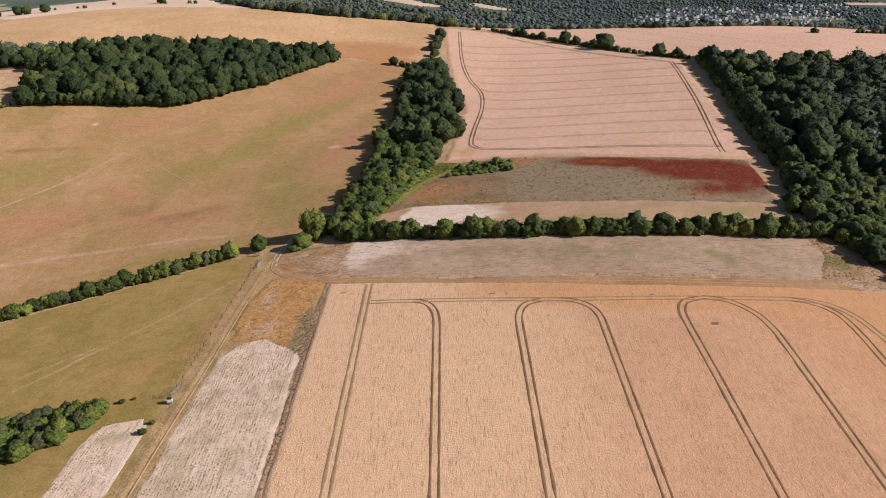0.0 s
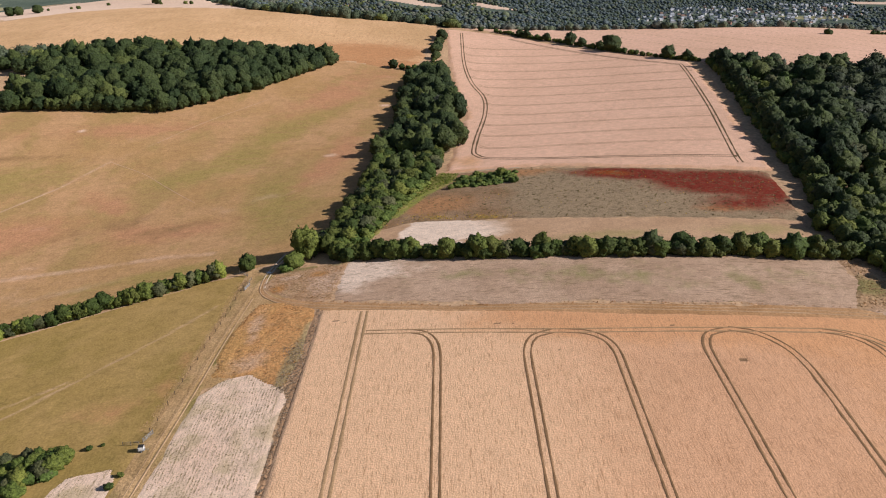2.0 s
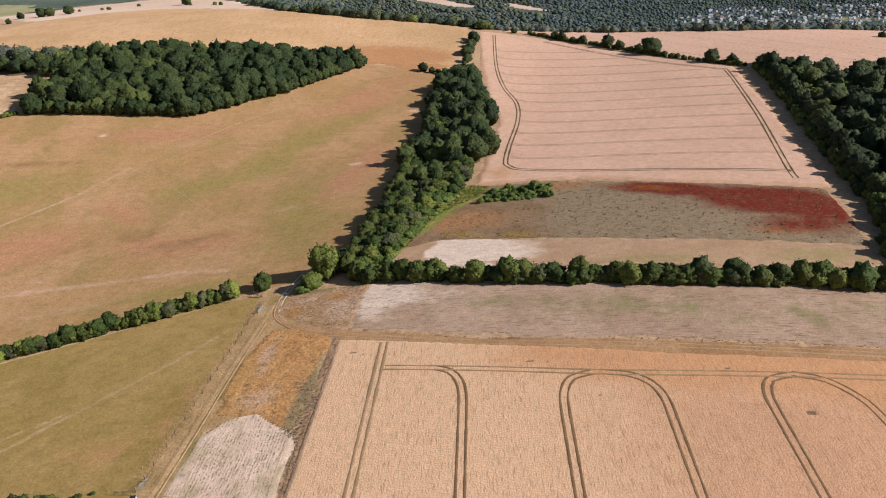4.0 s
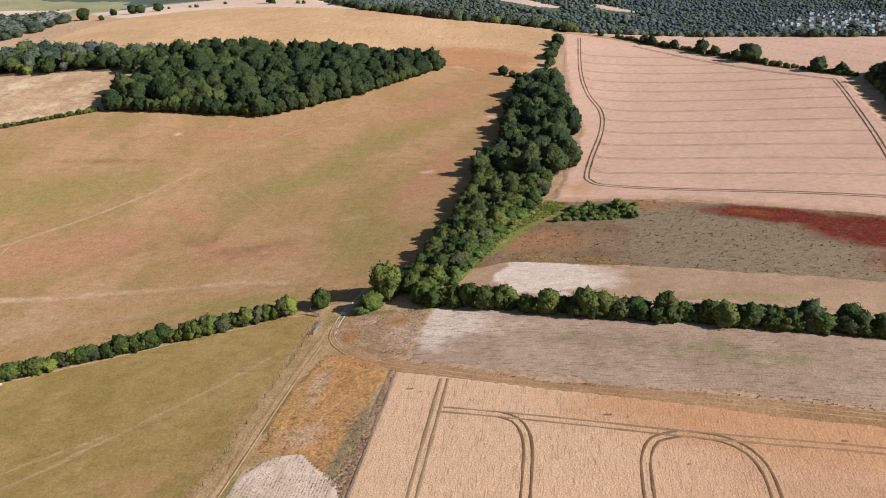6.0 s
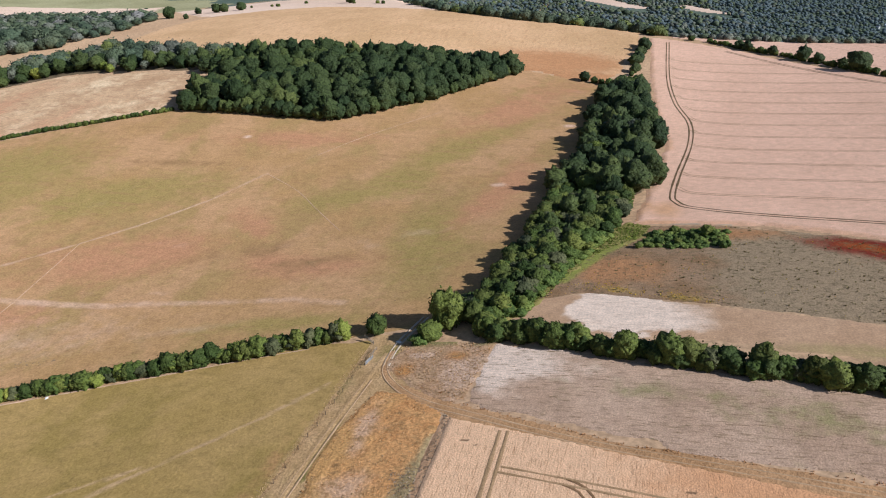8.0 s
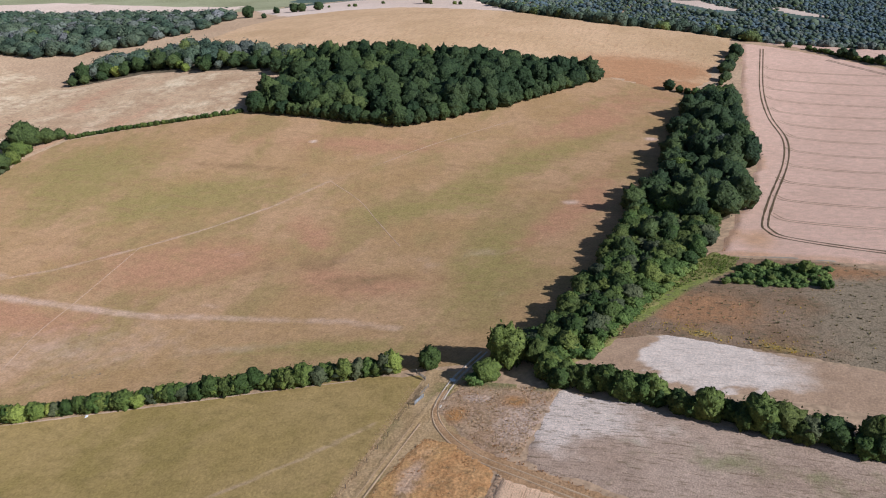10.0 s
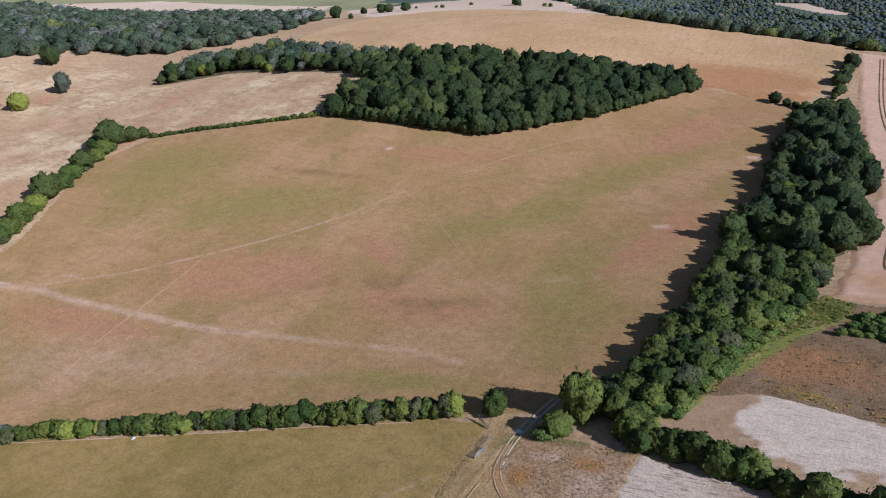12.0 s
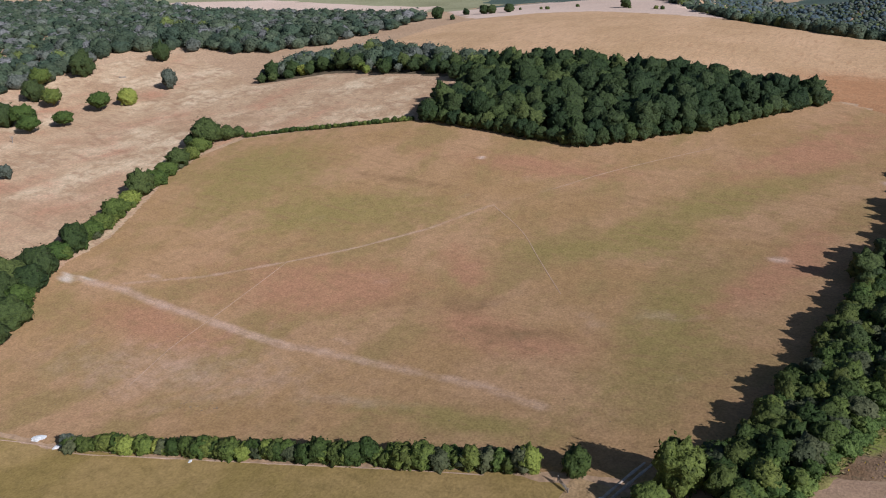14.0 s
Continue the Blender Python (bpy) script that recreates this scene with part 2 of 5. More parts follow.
# oak, beech and ash crowds: leaf tones raised to carry distance haze
C_OAK = canopy("hazed_oak_canopy", (0.022, 0.034, 0.022), (0.105, 0.132, 0.07))
C_BEECH = canopy("hazed_beech_canopy", (0.022, 0.035, 0.025), (0.098, 0.132, 0.075))
C_ASH = canopy("hazed_ash_canopy", (0.034, 0.048, 0.03), (0.155, 0.178, 0.098))
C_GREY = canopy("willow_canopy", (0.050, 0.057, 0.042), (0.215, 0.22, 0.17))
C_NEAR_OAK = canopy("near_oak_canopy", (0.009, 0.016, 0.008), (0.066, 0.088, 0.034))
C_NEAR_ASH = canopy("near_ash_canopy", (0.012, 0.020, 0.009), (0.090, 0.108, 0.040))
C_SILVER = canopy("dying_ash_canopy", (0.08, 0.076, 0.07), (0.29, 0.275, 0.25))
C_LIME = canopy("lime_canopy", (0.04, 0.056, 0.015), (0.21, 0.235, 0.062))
# blue-grey distance haze is painted into this leaf colour
C_VALLEY = canopy("hazed_valley_canopy", (0.058, 0.080, 0.084), (0.128, 0.160, 0.166))
kb = Nodes("bark", 0.9)
M_BARK = kb.done(kb.mix(kb.noise(3.0), (0.06, 0.045, 0.03), (0.14, 0.11, 0.08)), kb.noise(8.0), 0.5, 0.05)
kb = Nodes("bleached_wood", 0.85)
M_DEAD = kb.done(kb.mix(kb.noise(3.0), (0.22, 0.19, 0.16), (0.36, 0.33, 0.29)), kb.noise(8.0), 0.5, 0.03)

# ---- arithmetic of the land ----
RNG = np.random.default_rng(5)
LATTICE = RNG.random((256, 256))


def rough(x, y, size, octaves=3):
    """Soft noise, about -1 to 1, with swells of that size in metres."""
    total, amp, norm = np.zeros_like(x, dtype=float), 1.0, 0.0
    for o in range(octaves):
        u, v = x / size * 2 ** o + 17.3 * o + 5000, y / size * 2 ** o + 9.1 * o + 5000
        i, j = np.floor(u).astype(int), np.floor(v).astype(int)
        a, b = u - i, v - j
        a, b = a * a * (3 - 2 * a), b * b * (3 - 2 * b)
        q = LATTICE[i % 256, j % 256] * (1 - a) * (1 - b) + LATTICE[(i + 1) % 256, j % 256] * a * (1 - b)
        q += LATTICE[i % 256, (j + 1) % 256] * (1 - a) * b + LATTICE[(i + 1) % 256, (j + 1) % 256] * a * b
        total, norm, amp = total + amp * (2 * q - 1), norm + amp, amp * 0.5
    return total / norm * 1.6


def ease(v, low, high):
    s = np.clip((v - low) / (high - low), 0, 1)
    return s * s * (3 - 2 * s)


BROW_X = (-520, -330, -270, -200, -156, -109, -47, 9, 65, 118, 170, 219, 270, 577, 900)
BROW_Y = (1700, 1100, 900, 815, 792, 778, 772, 750, 737, 723, 711, 698, 694, 700, 800)


def level(x, y):
    """Height of the ground."""
    x, y = np.asarray(x, float), np.asarray(y, float)
    z = np.full(x.shape, BASE_LEVEL)
    row = 0
    for cy in SWELL_Y:
        for cx in SWELL_X:
            z = z + SWELL[row] * np.exp(-((x - cx) ** 2 + (y - cy) ** 2) / (2 * SWELL_SIZE ** 2))
            row += 1
    z = z + 16 * np.exp(-((x - 600) ** 2 + (y - 640) ** 2) / (2 * 170 ** 2)) + 16 * np.exp(-((x + 420) ** 2 + (y - 1150) ** 2) / (2 * 180 ** 2))
    past = y - np.interp(x, BROW_X, BROW_Y)
    return z - 100 * (1 - np.exp(-np.maximum(0, past) / 220)) + 0.05 * np.maximum(0, past - 950)


def inside(x, y, poly):
    """Distance to the edge of an outline, positive within."""
    best, flag = np.full(x.shape, 1e9), np.zeros(x.shape, bool)
    for (ax, ay), (bx, by) in zip(poly, poly[1:] + poly[:1]):
        dx, dy = bx - ax, by - ay
        t = np.clip(((x - ax) * dx + (y - ay) * dy) / (dx * dx + dy * dy + 1e-9), 0, 1)
        best = np.minimum(best, np.hypot(x - ax - t * dx, y - ay - t * dy))
        if ay != by:
            flag ^= ((ay > y) != (by > y)) & (x < (bx - ax) * (y - ay) / (by - ay) + ax)
    return np.where(flag, best, -best)


def along(x, y, line):
    """Distance to a line."""
    best = np.full(x.shape, 1e9)
    for (ax, ay), (bx, by) in zip(line, line[1:]):
        dx, dy = bx - ax, by - ay
        t = np.clip(((x - ax) * dx + (y - ay) * dy) / (dx * dx + dy * dy + 1e-9), 0, 1)
        best = np.minimum(best, np.hypot(x - ax - t * dx, y - ay - t * dy))
    return best


def curve(points, step=2.0):
    """A smooth line through points, as a list of places about a step apart."""
    p = [np.array(q, float) for q in points]
    p = [2 * p[0] - p[1]] + p + [2 * p[-1] - p[-2]]
    out = []
    for a, b, c, d in zip(p, p[1:], p[2:], p[3:]):
        n = max(1, int(np.hypot(*(c - b)) / step))
        for i in range(n):
            t = i / n
            q = 0.5 * (2 * b + (c - a) * t + (2 * a - 5 * b + 4 * c - d) * t * t + (3 * b - a - 3 * c + d) * t ** 3)
            out.append((float(q[0]), float(q[1])))
    return out + [tuple(points[-1])]


def mesh_of(name, verts, faces, material, smooth=True):
    me = bpy.data.meshes.new(name)
    me.from_pydata(verts, [], faces)
    me.materials.append(material)
    if smooth:
        me.polygons.foreach_set("use_smooth", np.ones(len(me.polygons), bool))
    me.update()
    return me


def grid_mesh(name, xs, ys, keep, height, material, layers):
    """A draped sheet on the lattice xs, ys; keep tells which corners exist."""
    gx, gy = np.meshgrid(xs, ys)
    k = keep(gx, gy)
    cell = k[:-1, :-1] | k[1:, :-1] | k[:-1, 1:] | k[1:, 1:]
    used = np.zeros(gx.shape, bool)
    for a, b in ((slice(None, -1), slice(None, -1)), (slice(1, None), slice(None, -1)), (slice(None, -1), slice(1, None)), (slice(1, None), slice(1, None))):
        used[a, b] |= cell
    index = np.cumsum(used.ravel()).reshape(gx.shape) - 1
    x, y = gx[used], gy[used]
    faces = np.stack([index[:-1, :-1][cell], index[:-1, 1:][cell], index[1:, 1:][cell], index[1:, :-1][cell]], 1)
    me = mesh_of(name, np.stack([x, y, height(x, y)], 1).tolist(), faces.tolist(), material)
    for attr, f in layers.items():
        me.attributes.new(attr, "FLOAT", "POINT").data.foreach_set("value", np.asarray(f(x, y), np.float32))
    return me


def sheet(name, outline, step, lift, material, label, category, layers=None, wobble=1.0, edge=1.5, relief=None, kind="stuff", xs=None):
    """A field: a sheet that rises from the ground within an uneven outline."""
    ox, oy = [p[0] for p in outline], [p[1] for p in outline]
    xs = np.arange(min(ox) - 3, max(ox) + 3 + step, step) if xs is None else xs
    ys = np.arange(min(oy) - 3, max(oy) + 3 + step, step)

    def rim(x, y):
        return inside(x, y, outline) + wobble * rough(x, y, 7.0, 3)

    def height(x, y):
        r = rim(x, y)
        h = (lift + 0.12) * ease(r, -edge * 0.5, edge * 0.5) - 0.12
        if relief:
            h = h + relief(x, y) * ease(r, 0, edge)
        return level(x, y) + h

    me = grid_mesh(name, xs, ys, lambda x, y: rim(x, y) > -edge, height, material, layers or {})
    return tagged(new(name, me), label, category, kind=kind)


def ribbon(name, line, width, lift, material, label, category, ragged=0.25, kind="structure", sink=None):
    """A strip of trodden or driven ground along a line, arched a little, with uneven edges."""
    pts = np.array(curve(line, 1.5))
    way = np.gradient(pts, axis=0)
    way /= np.hypot(way[:, 0], way[:, 1])[:, None] + 1e-9
    side = np.stack([-way[:, 1], way[:, 0]], 1)
    verts, faces = [], []
    across = (-1.0, -0.6, 0.0, 0.6, 1.0)
    w = width / 2 * (1 + ragged * rough(pts[:, 0], pts[:, 1], 5.0))
    for a in across:
        e = pts + side * (a * w)[:, None]
        z = level(e[:, 0], e[:, 1]) + (lift if abs(a) < 0.9 else -0.06 if sink is None else lift - sink)
        verts.append(np.stack([e[:, 0], e[:, 1], z], 1))
    n = len(pts)
    for c in range(len(across) - 1):
        for i in range(n - 1):
            faces.append((c * n + i + 1, c * n + i, (c + 1) * n + i, (c + 1) * n + i + 1))
    return tagged(new(name, mesh_of(name, np.concatenate(verts).tolist(), faces, material)), label, category, kind=kind)


def near(points, reach):
    """A layer that is 1 at a line and fades over its reach."""
    return lambda x, y: 1 - ease(along(x, y, points), 0, reach)


def blot(cx, cy, rx, ry, turn=0.0):
    """A layer that is 1 in the middle of an oval and fades outwards."""
    c, s = math.cos(radians(turn)), math.sin(radians(turn))
    return lambda x, y: np.exp(-1.4 * ((((x - cx) * c + (y - cy) * s) / rx) ** 2 + ((-(x - cx) * s + (y - cy) * c) / ry) ** 2))


def most(*fs):
    return lambda x, y: np.clip(np.max([f(x, y) for f in fs], axis=0), 0, 1)


# ---- ground ----
def spread_lines(low, high, step, far):
    core = list(np.arange(low, high + step, step))
    out, d = [], step
    e = high
    while e < far:
        d *= 1.18
        e += d
        out.append(e)
    pre, d, e = [], step, low
    while e > -far:
        d *= 1.18
        e -= d
        pre.append(e)
    return np.array(pre[::-1] + core + out)


gx, gy = spread_lines(-760, 420, 8.0, 6500), spread_lines(60, 1000, 8.0, 6500)
ground = new("ground", grid_mesh("ground", gx, gy, lambda x, y: np.ones(x.shape, bool), level, M_GROUND, {}))
tagged(ground, "sun-dried rolling chalk downland of brown grass", "ground", kind="structure")

# fields far off
PASTURE = [(-74, 268), (-106, 256), (-139, 242), (-170, 229), (-215, 213), (-260, 205), (-306, 236), (-332, 264), (-343, 284), (-347, 313), (-364, 340),
           (-388, 375), (-399, 408), (-392, 439), (-342, 463), (-292, 488), (-256, 492), (-217, 492), (-178, 494), (-154, 516), (-136, 534), (-109, 573),
           (-84, 613), (-28, 594), (-22, 560), (-26, 505), (-28, 443), (-36, 399), (-34, 361), (-34, 335), (-43, 298), (-52, 274)]
BARLEY = [(-459, 676), (-459, 744), (-446, 786), (-406, 835), (-346, 849), (-242, 822), (-156, 792), (-109, 778), (-47, 770), (-8, 757), (-8, 719), (-18, 626),
          (-28, 597), (-80, 613), (-150, 600), (-300, 590), (-400, 610)]
sheet("barley_field", BARLEY, 4.0, 0.5, M_BROWN, "golden barley field on the far hilltop", "field",
      {"russet": most(blot(-60, 640, 70, 40), near([(-90, 612), (-28, 600)], 40))}, 3.0, 2.0)
sheet("pale_field", [(-520, 860), (-452, 800), (-406, 840), (-346, 853), (-242, 828), (-180, 830), (-230, 960), (-320, 1090), (-480, 1100), (-600, 960)],
      8.0, 0.4, M_PALE, "pale cut field behind the hilltop hedge", "field", None, 3.0, 2.0)
HILL_ROWS = [[(60 + 30 * i, 800), (300 + 30 * i, 480)] for i in range(-3, 14)]
sheet("hilltop_wheat_field", [(24, 748), (49, 729), (73, 706), (111, 665), (138, 630), (173, 590), (200, 560), (300, 470), (420, 400), (760, 480), (760, 800), (320, 800), (120, 785)],
      3.0, 0.5, M_HILL_WHEAT, "ripe wheat field beyond the hilltop hedge", "field",
      {"rut": lambda x, y: 0.6 * np.max([near(q, 2.5)(x, y) for q in HILL_ROWS], axis=0)}, 2.0, 2.0)
sheet("parched_field", [(-310, 243), (-332, 268), (-347, 313), (-366, 340), (-390, 375), (-403, 408), (-396, 440), (-342, 466), (-293, 488), (-300, 550), (-368, 562),
                        (-445, 570), (-510, 545), (-560, 570), (-672, 600), (-700, 586), (-714, 537), (-720, 467), (-700, 427), (-690, 300), (-520, 180), (-380, 190)],
      4.0, 0.08, M_TAN, "parched tan field with scattered trees", "field",
      {"pale": lambda x, y: 0.28 + 0.35 * rough(x, y, 30.0), "russet": lambda x, y: 0.2 + 0.4 * rough(x + 300, y, 36.0)}, 2.0, 2.0)

# the great pasture and the green one below its hedge
PATH_UP = [(-78, 596), (-120, 512), (-152, 469), (-170, 440), (-188, 415), (-203, 384), (-222, 358), (-243, 335), (-268, 310), (-298, 289)]
PATH_DOWN = [(-243, 335), (-239, 309), (-235, 287), (-231, 267), (-222, 245)]
PATH_WIDE = [(-320, 282), (-293, 286), (-264, 286), (-235, 287), (-194, 287), (-175, 290)]
PATH_FAINT = [(-175, 290), (-147, 292), (-115, 294), (-94, 291)]
PATH_SHORT = [(-188, 415), (-163, 398), (-144, 379), (-122, 356)]
sheet("pasture", PASTURE, 2.0, 0.08, M_PASTURE, "large grazed pasture of brown and green dry grass", "pasture",
      {"green": lambda x, y: 0.78 * most(blot(-95, 455, 75, 20, 62), blot(-130, 392, 45, 16, 25), blot(-330, 400, 60, 60), blot(-255, 382, 95, 30, 22), blot(-78, 340, 26, 60), blot(-110, 415, 40, 22, 50),
                                         blot(-110, 276, 40, 8, 8))(x, y) + 0.15 * rough(x, y, 30.0),
       "russet": lambda x, y: 0.8 * most(blot(-215, 325, 70, 30, 15), blot(-130, 325, 50, 16, -10), blot(-75, 530, 24, 80, -30), blot(-195, 458, 80, 16, 5), blot(-60, 400, 14, 70, -10),
                                          blot(-165, 360, 40, 12, -40), blot(-250, 275, 50, 14))(x, y) + 0.2 * rough(x, y, 24.0),
       "dark": lambda x, y: 0.55 * most(blot(-245, 421, 60, 5, 3), blot(-160, 335, 40, 14, 20), blot(-120, 326, 30, 8, 10))(x, y) + 0.2 * rough(x + 900, y, 18.0),
       "pale": most(lambda x, y: 0.42 * blot(-215, 258, 90, 30, 15)(x, y), lambda x, y: 0.62 * near(PATH_WIDE, 5.0)(x, y), lambda x, y: 0.5 * near(PATH_FAINT, 5.0)(x, y), lambda x, y: 0.5 * near(PATH_UP[4:], 2.6)(x, y), lambda x, y: 0.25 * near(PATH_UP[:5], 2.6)(x, y),
                    blot(-222, 457, 3.5, 2.6), blot(-38, 504, 5, 4), blot(-62, 410, 5, 3.5), lambda x, y: 0.45 * blot(-175, 298, 7, 4)(x, y), lambda x, y: 0.6 * blot(-290, 300, 7, 3)(x, y),
                    lambda x, y: 0.2 * blot(-95, 345, 34, 12, 35)(x, y) + 0.2 * rough(x, y, 11.0), lambda x, y: 0.4 * blot(-150, 270, 40, 5, 18)(x, y)),
       "bare": most(lambda x, y: 0.8 * blot(-222, 457, 2.2, 1.6)(x, y), lambda x, y: 0.8 * blot(-326, 279, 8, 3)(x, y), lambda x, y: 0.6 * near([(-335, 281), (-312, 285)], 2.0)(x, y))}, 0.6, 1.5)
for line, wide in ((PATH_UP[1:4], 0.35), (PATH_UP[5:8], 0.35), (PATH_DOWN, 0.4), (PATH_SHORT, 0.4)):
    ribbon("footpath", line, wide, 0.13, M_PATH, "narrow trodden footpath across the pasture", "path")
GREEN = [(-72, 264), (-89, 262), (-106, 255.6), (-139, 241.6), (-170, 228.6), (-215, 211.5), (-260, 203), (-260, 110), (-100, 96), (-72, 96), (-72, 166), (-72, 213), (-71, 241)]
sheet("green_pasture", GREEN, 2.0, 0.08, M_GREEN_PASTURE, "olive-green pasture below the hedge", "pasture",
      {"russet": lambda x, y: 0.5 * most(blot(-88, 180, 16, 8), blot(-76, 195, 4, 30))(x, y), "pale": lambda x, y: 0.6 * near([(-71, 258), (-72, 213), (-72, 168)], 3.0)(x, y) + 0.8 * most(near([(-125, 178), (-109, 197), (-89, 221), (-76, 240)], 1.6), near([(-130, 185), (-109, 200)], 1.5))(x, y)}, 0.6, 1.2)

# strips of fallow, stubble and chalk
sorrel = most(blot(118, 313, 34, 18, -17), blot(84, 330, 28, 9, -20), blot(134, 305, 12, 16), lambda x, y: 0.55 * blot(122, 290, 28, 14)(x, y))
WILD = [(-29, 289), (-24, 306), (-17, 324), (-6, 338), (6, 355), (37, 353), (83, 339), (142, 325), (139, 296), (135, 272), (70, 279), (25, 287), (-11, 295.5)]
sheet("fallow_strip", WILD, 1.2, 0.25, M_WILD, "fallow strip of dead weeds with a band of dark red sorrel", "field",
      {"red": lambda x, y: np.clip(1.5 * sorrel(x, y), 0, 1), "rust": lambda x, y: 0.8 * blot(76, 333, 14, 5, -20)(x, y),
       "yellow": lambda x, y: 0.32 * near([(-8, 298), (8, 294), (26, 289.5)], 6.0)(x, y), "russet": most(blot(-2, 312, 22, 14), blot(30, 345, 30, 8), blot(112, 284, 16, 5)),
       "green": near([(-20, 305), (-10, 326), (4, 346)], 6.0), "grey": lambda x, y: ease(x, 14, 45) * (1 - sorrel(x, y))}, 1.0, 1.5,
      relief=lambda x, y: 0.12 * rough(x, y, 2.0))
WHITE = [(-17, 280), (-13, 297.5), (6, 293.5), (60, 284), (60, 268), (17, 268), (0, 266), (-11, 271)]
sheet("chalk_strip", [(-37, 268), (-34, 278), (-29, 290), (-10, 294.5), (25, 286), (70, 278), (135, 271), (134, 258), (86, 256), (46, 261), (22, 266)], 1.5, 0.12, M_CHALK,
      "strip of bare pale chalk soil fading to dry grass", "field",
      {"white": lambda x, y: np.clip(ease(inside(x, y, WHITE) + 2.6 * rough(x, y, 3.6), -1.2, 2.4) * (1 - 0.9 * ease(x + 4 * rough(x, y, 8.0), 0, 40)), 0, 1), "green": lambda x, y: 0.7 * most(blot(60, 263, 25, 6), blot(115, 264, 25, 7))(x, y)}, 1.2, 1.5)
sheet("stubble_strip", [(-34, 262), (4, 253), (43, 246), (91, 242), (132, 239), (133, 225), (124, 210), (73, 212), (22, 217), (-36, 230)], 1.0, 0.14, M_STUBBLE,
      "long strip of chalky stubble with green regrowth", "field",
      {"white": lambda x, y: np.clip(1.0 * (1 - ease(x + 0.35 * (250 - y) + 5 * rough(x, y, 9.0), -33, 2)) * ease(y + 3 * rough(x, y, 6.0), 230, 246) + 0.35 * blot(-8, 247, 22, 7, -14)(x, y), 0, 1), "green": lambda x, y: 0.42 * most(blot(60, 231, 60, 11, -8), blot(105, 228, 30, 9), blot(20, 238, 30, 6, -12))(x, y) + 0.1 * rough(x, y, 9.0)}, 1.4, 1.2)
sheet("rough_corner", [(-62, 262), (-34, 262), (-36, 231), (-44, 233), (-53, 239), (-61, 247)], 1.0, 0.2, M_CORNER, "rough corner of dry brown weeds and grass", "weeds",
      {"pale": most(blot(-40, 246, 9, 13), blot(-54, 254, 5, 3)), "green": near([(-60, 262), (-36, 263)], 5.0), "russet": lambda x, y: 0.8 * most(blot(-43, 254, 6, 4), blot(-57, 246, 4, 6))(x, y)}, 2.2, 1.0, lambda x, y: 0.1 * rough(x, y, 1.6))
sheet("weed_patch", [(-61, 236), (-52, 234), (-41, 226), (-40, 198), (-41, 178), (-52, 190), (-64, 190), (-65, 209), (-64, 226)], 0.8, 0.25, M_WEEDS,
      "patch of rusty dry weeds between track and wheat", "weeds",
      {"green": near([(-39, 216), (-41, 200), (-42, 180)], 5.0), "pale": lambda x, y: 0.8 * most(blot(-57.5, 218, 3.5, 14), blot(-55, 196, 7, 8))(x, y)}, 1.4, 1.0, lambda x, y: 0.1 * rough(x, y, 1.5))
sheet("chalky_plot", [(-65, 182), (-61, 188), (-53, 190), (-46, 188), (-42, 184), (-39.6, 176), (-39.0, 140), (-38.8, 100), (-67, 100), (-66, 140)], 0.8, 0.12, M_PATCH,
      "chalky stubble plot beside the dirt track", "field", {"green": lambda x, y: 0.3 + 0.5 * rough(x, y, 6.0)}, 0.6, 1.0)
sheet("small_chalky_plot", [(-87, 153), (-76, 155), (-74, 150), (-73, 140), (-73, 100), (-87, 100), (-90, 143)], 0.8, 0.12, M_PATCH,
      "small chalky stubble plot by the bushes", "field", {"green": blot(-82, 146, 6, 4)}, 0.8, 1.0)
sheet("field_margin", [(-39.6, 226), (-37.6, 224), (-37.6, 100), (-38.9, 100), (-39.0, 140), (-39.3, 178), (-40.4, 196), (-40, 210)], 0.5, 0.14, M_MARGIN,
      "strip of brown weeds along the wheat", "weeds", None, 0.3, 0.6, lambda x, y: 0.1 * rough(x, y, 1.5))
sheet("track_verge", [(-58, 241), (-42, 232), (4, 217.5), (72, 211), (124, 209), (140, 206), (140, 202), (87, 203.5), (54, 205.5), (4, 213.5), (-37, 224), (-52, 234)],
      1.0, 0.1, M_VERGE, "worn brown headland along the wheat", "verge", None, 0.5, 0.8)
sheet("rough_grass", [(124, 210), (133, 226), (133, 240), (170, 240), (190, 160), (140, 200)], 1.2, 0.3, M_CORNER, "rough tawny grass at the wood's edge", "weeds",
      {"pale": near([(128, 205), (150, 200)], 6.0), "green": blot(134, 222, 8, 8)}, 0.8, 1.0, lambda x, y: 0.25 * rough(x, y, 1.8))

# ripe wheat; its wheel ruts are ribbons on top, with their shade in the colour
WHEAT = [(-38, 224), (4, 214), (54, 206), (87, 204), (142, 203), (175, 160), (175, 96), (-37, 96)]
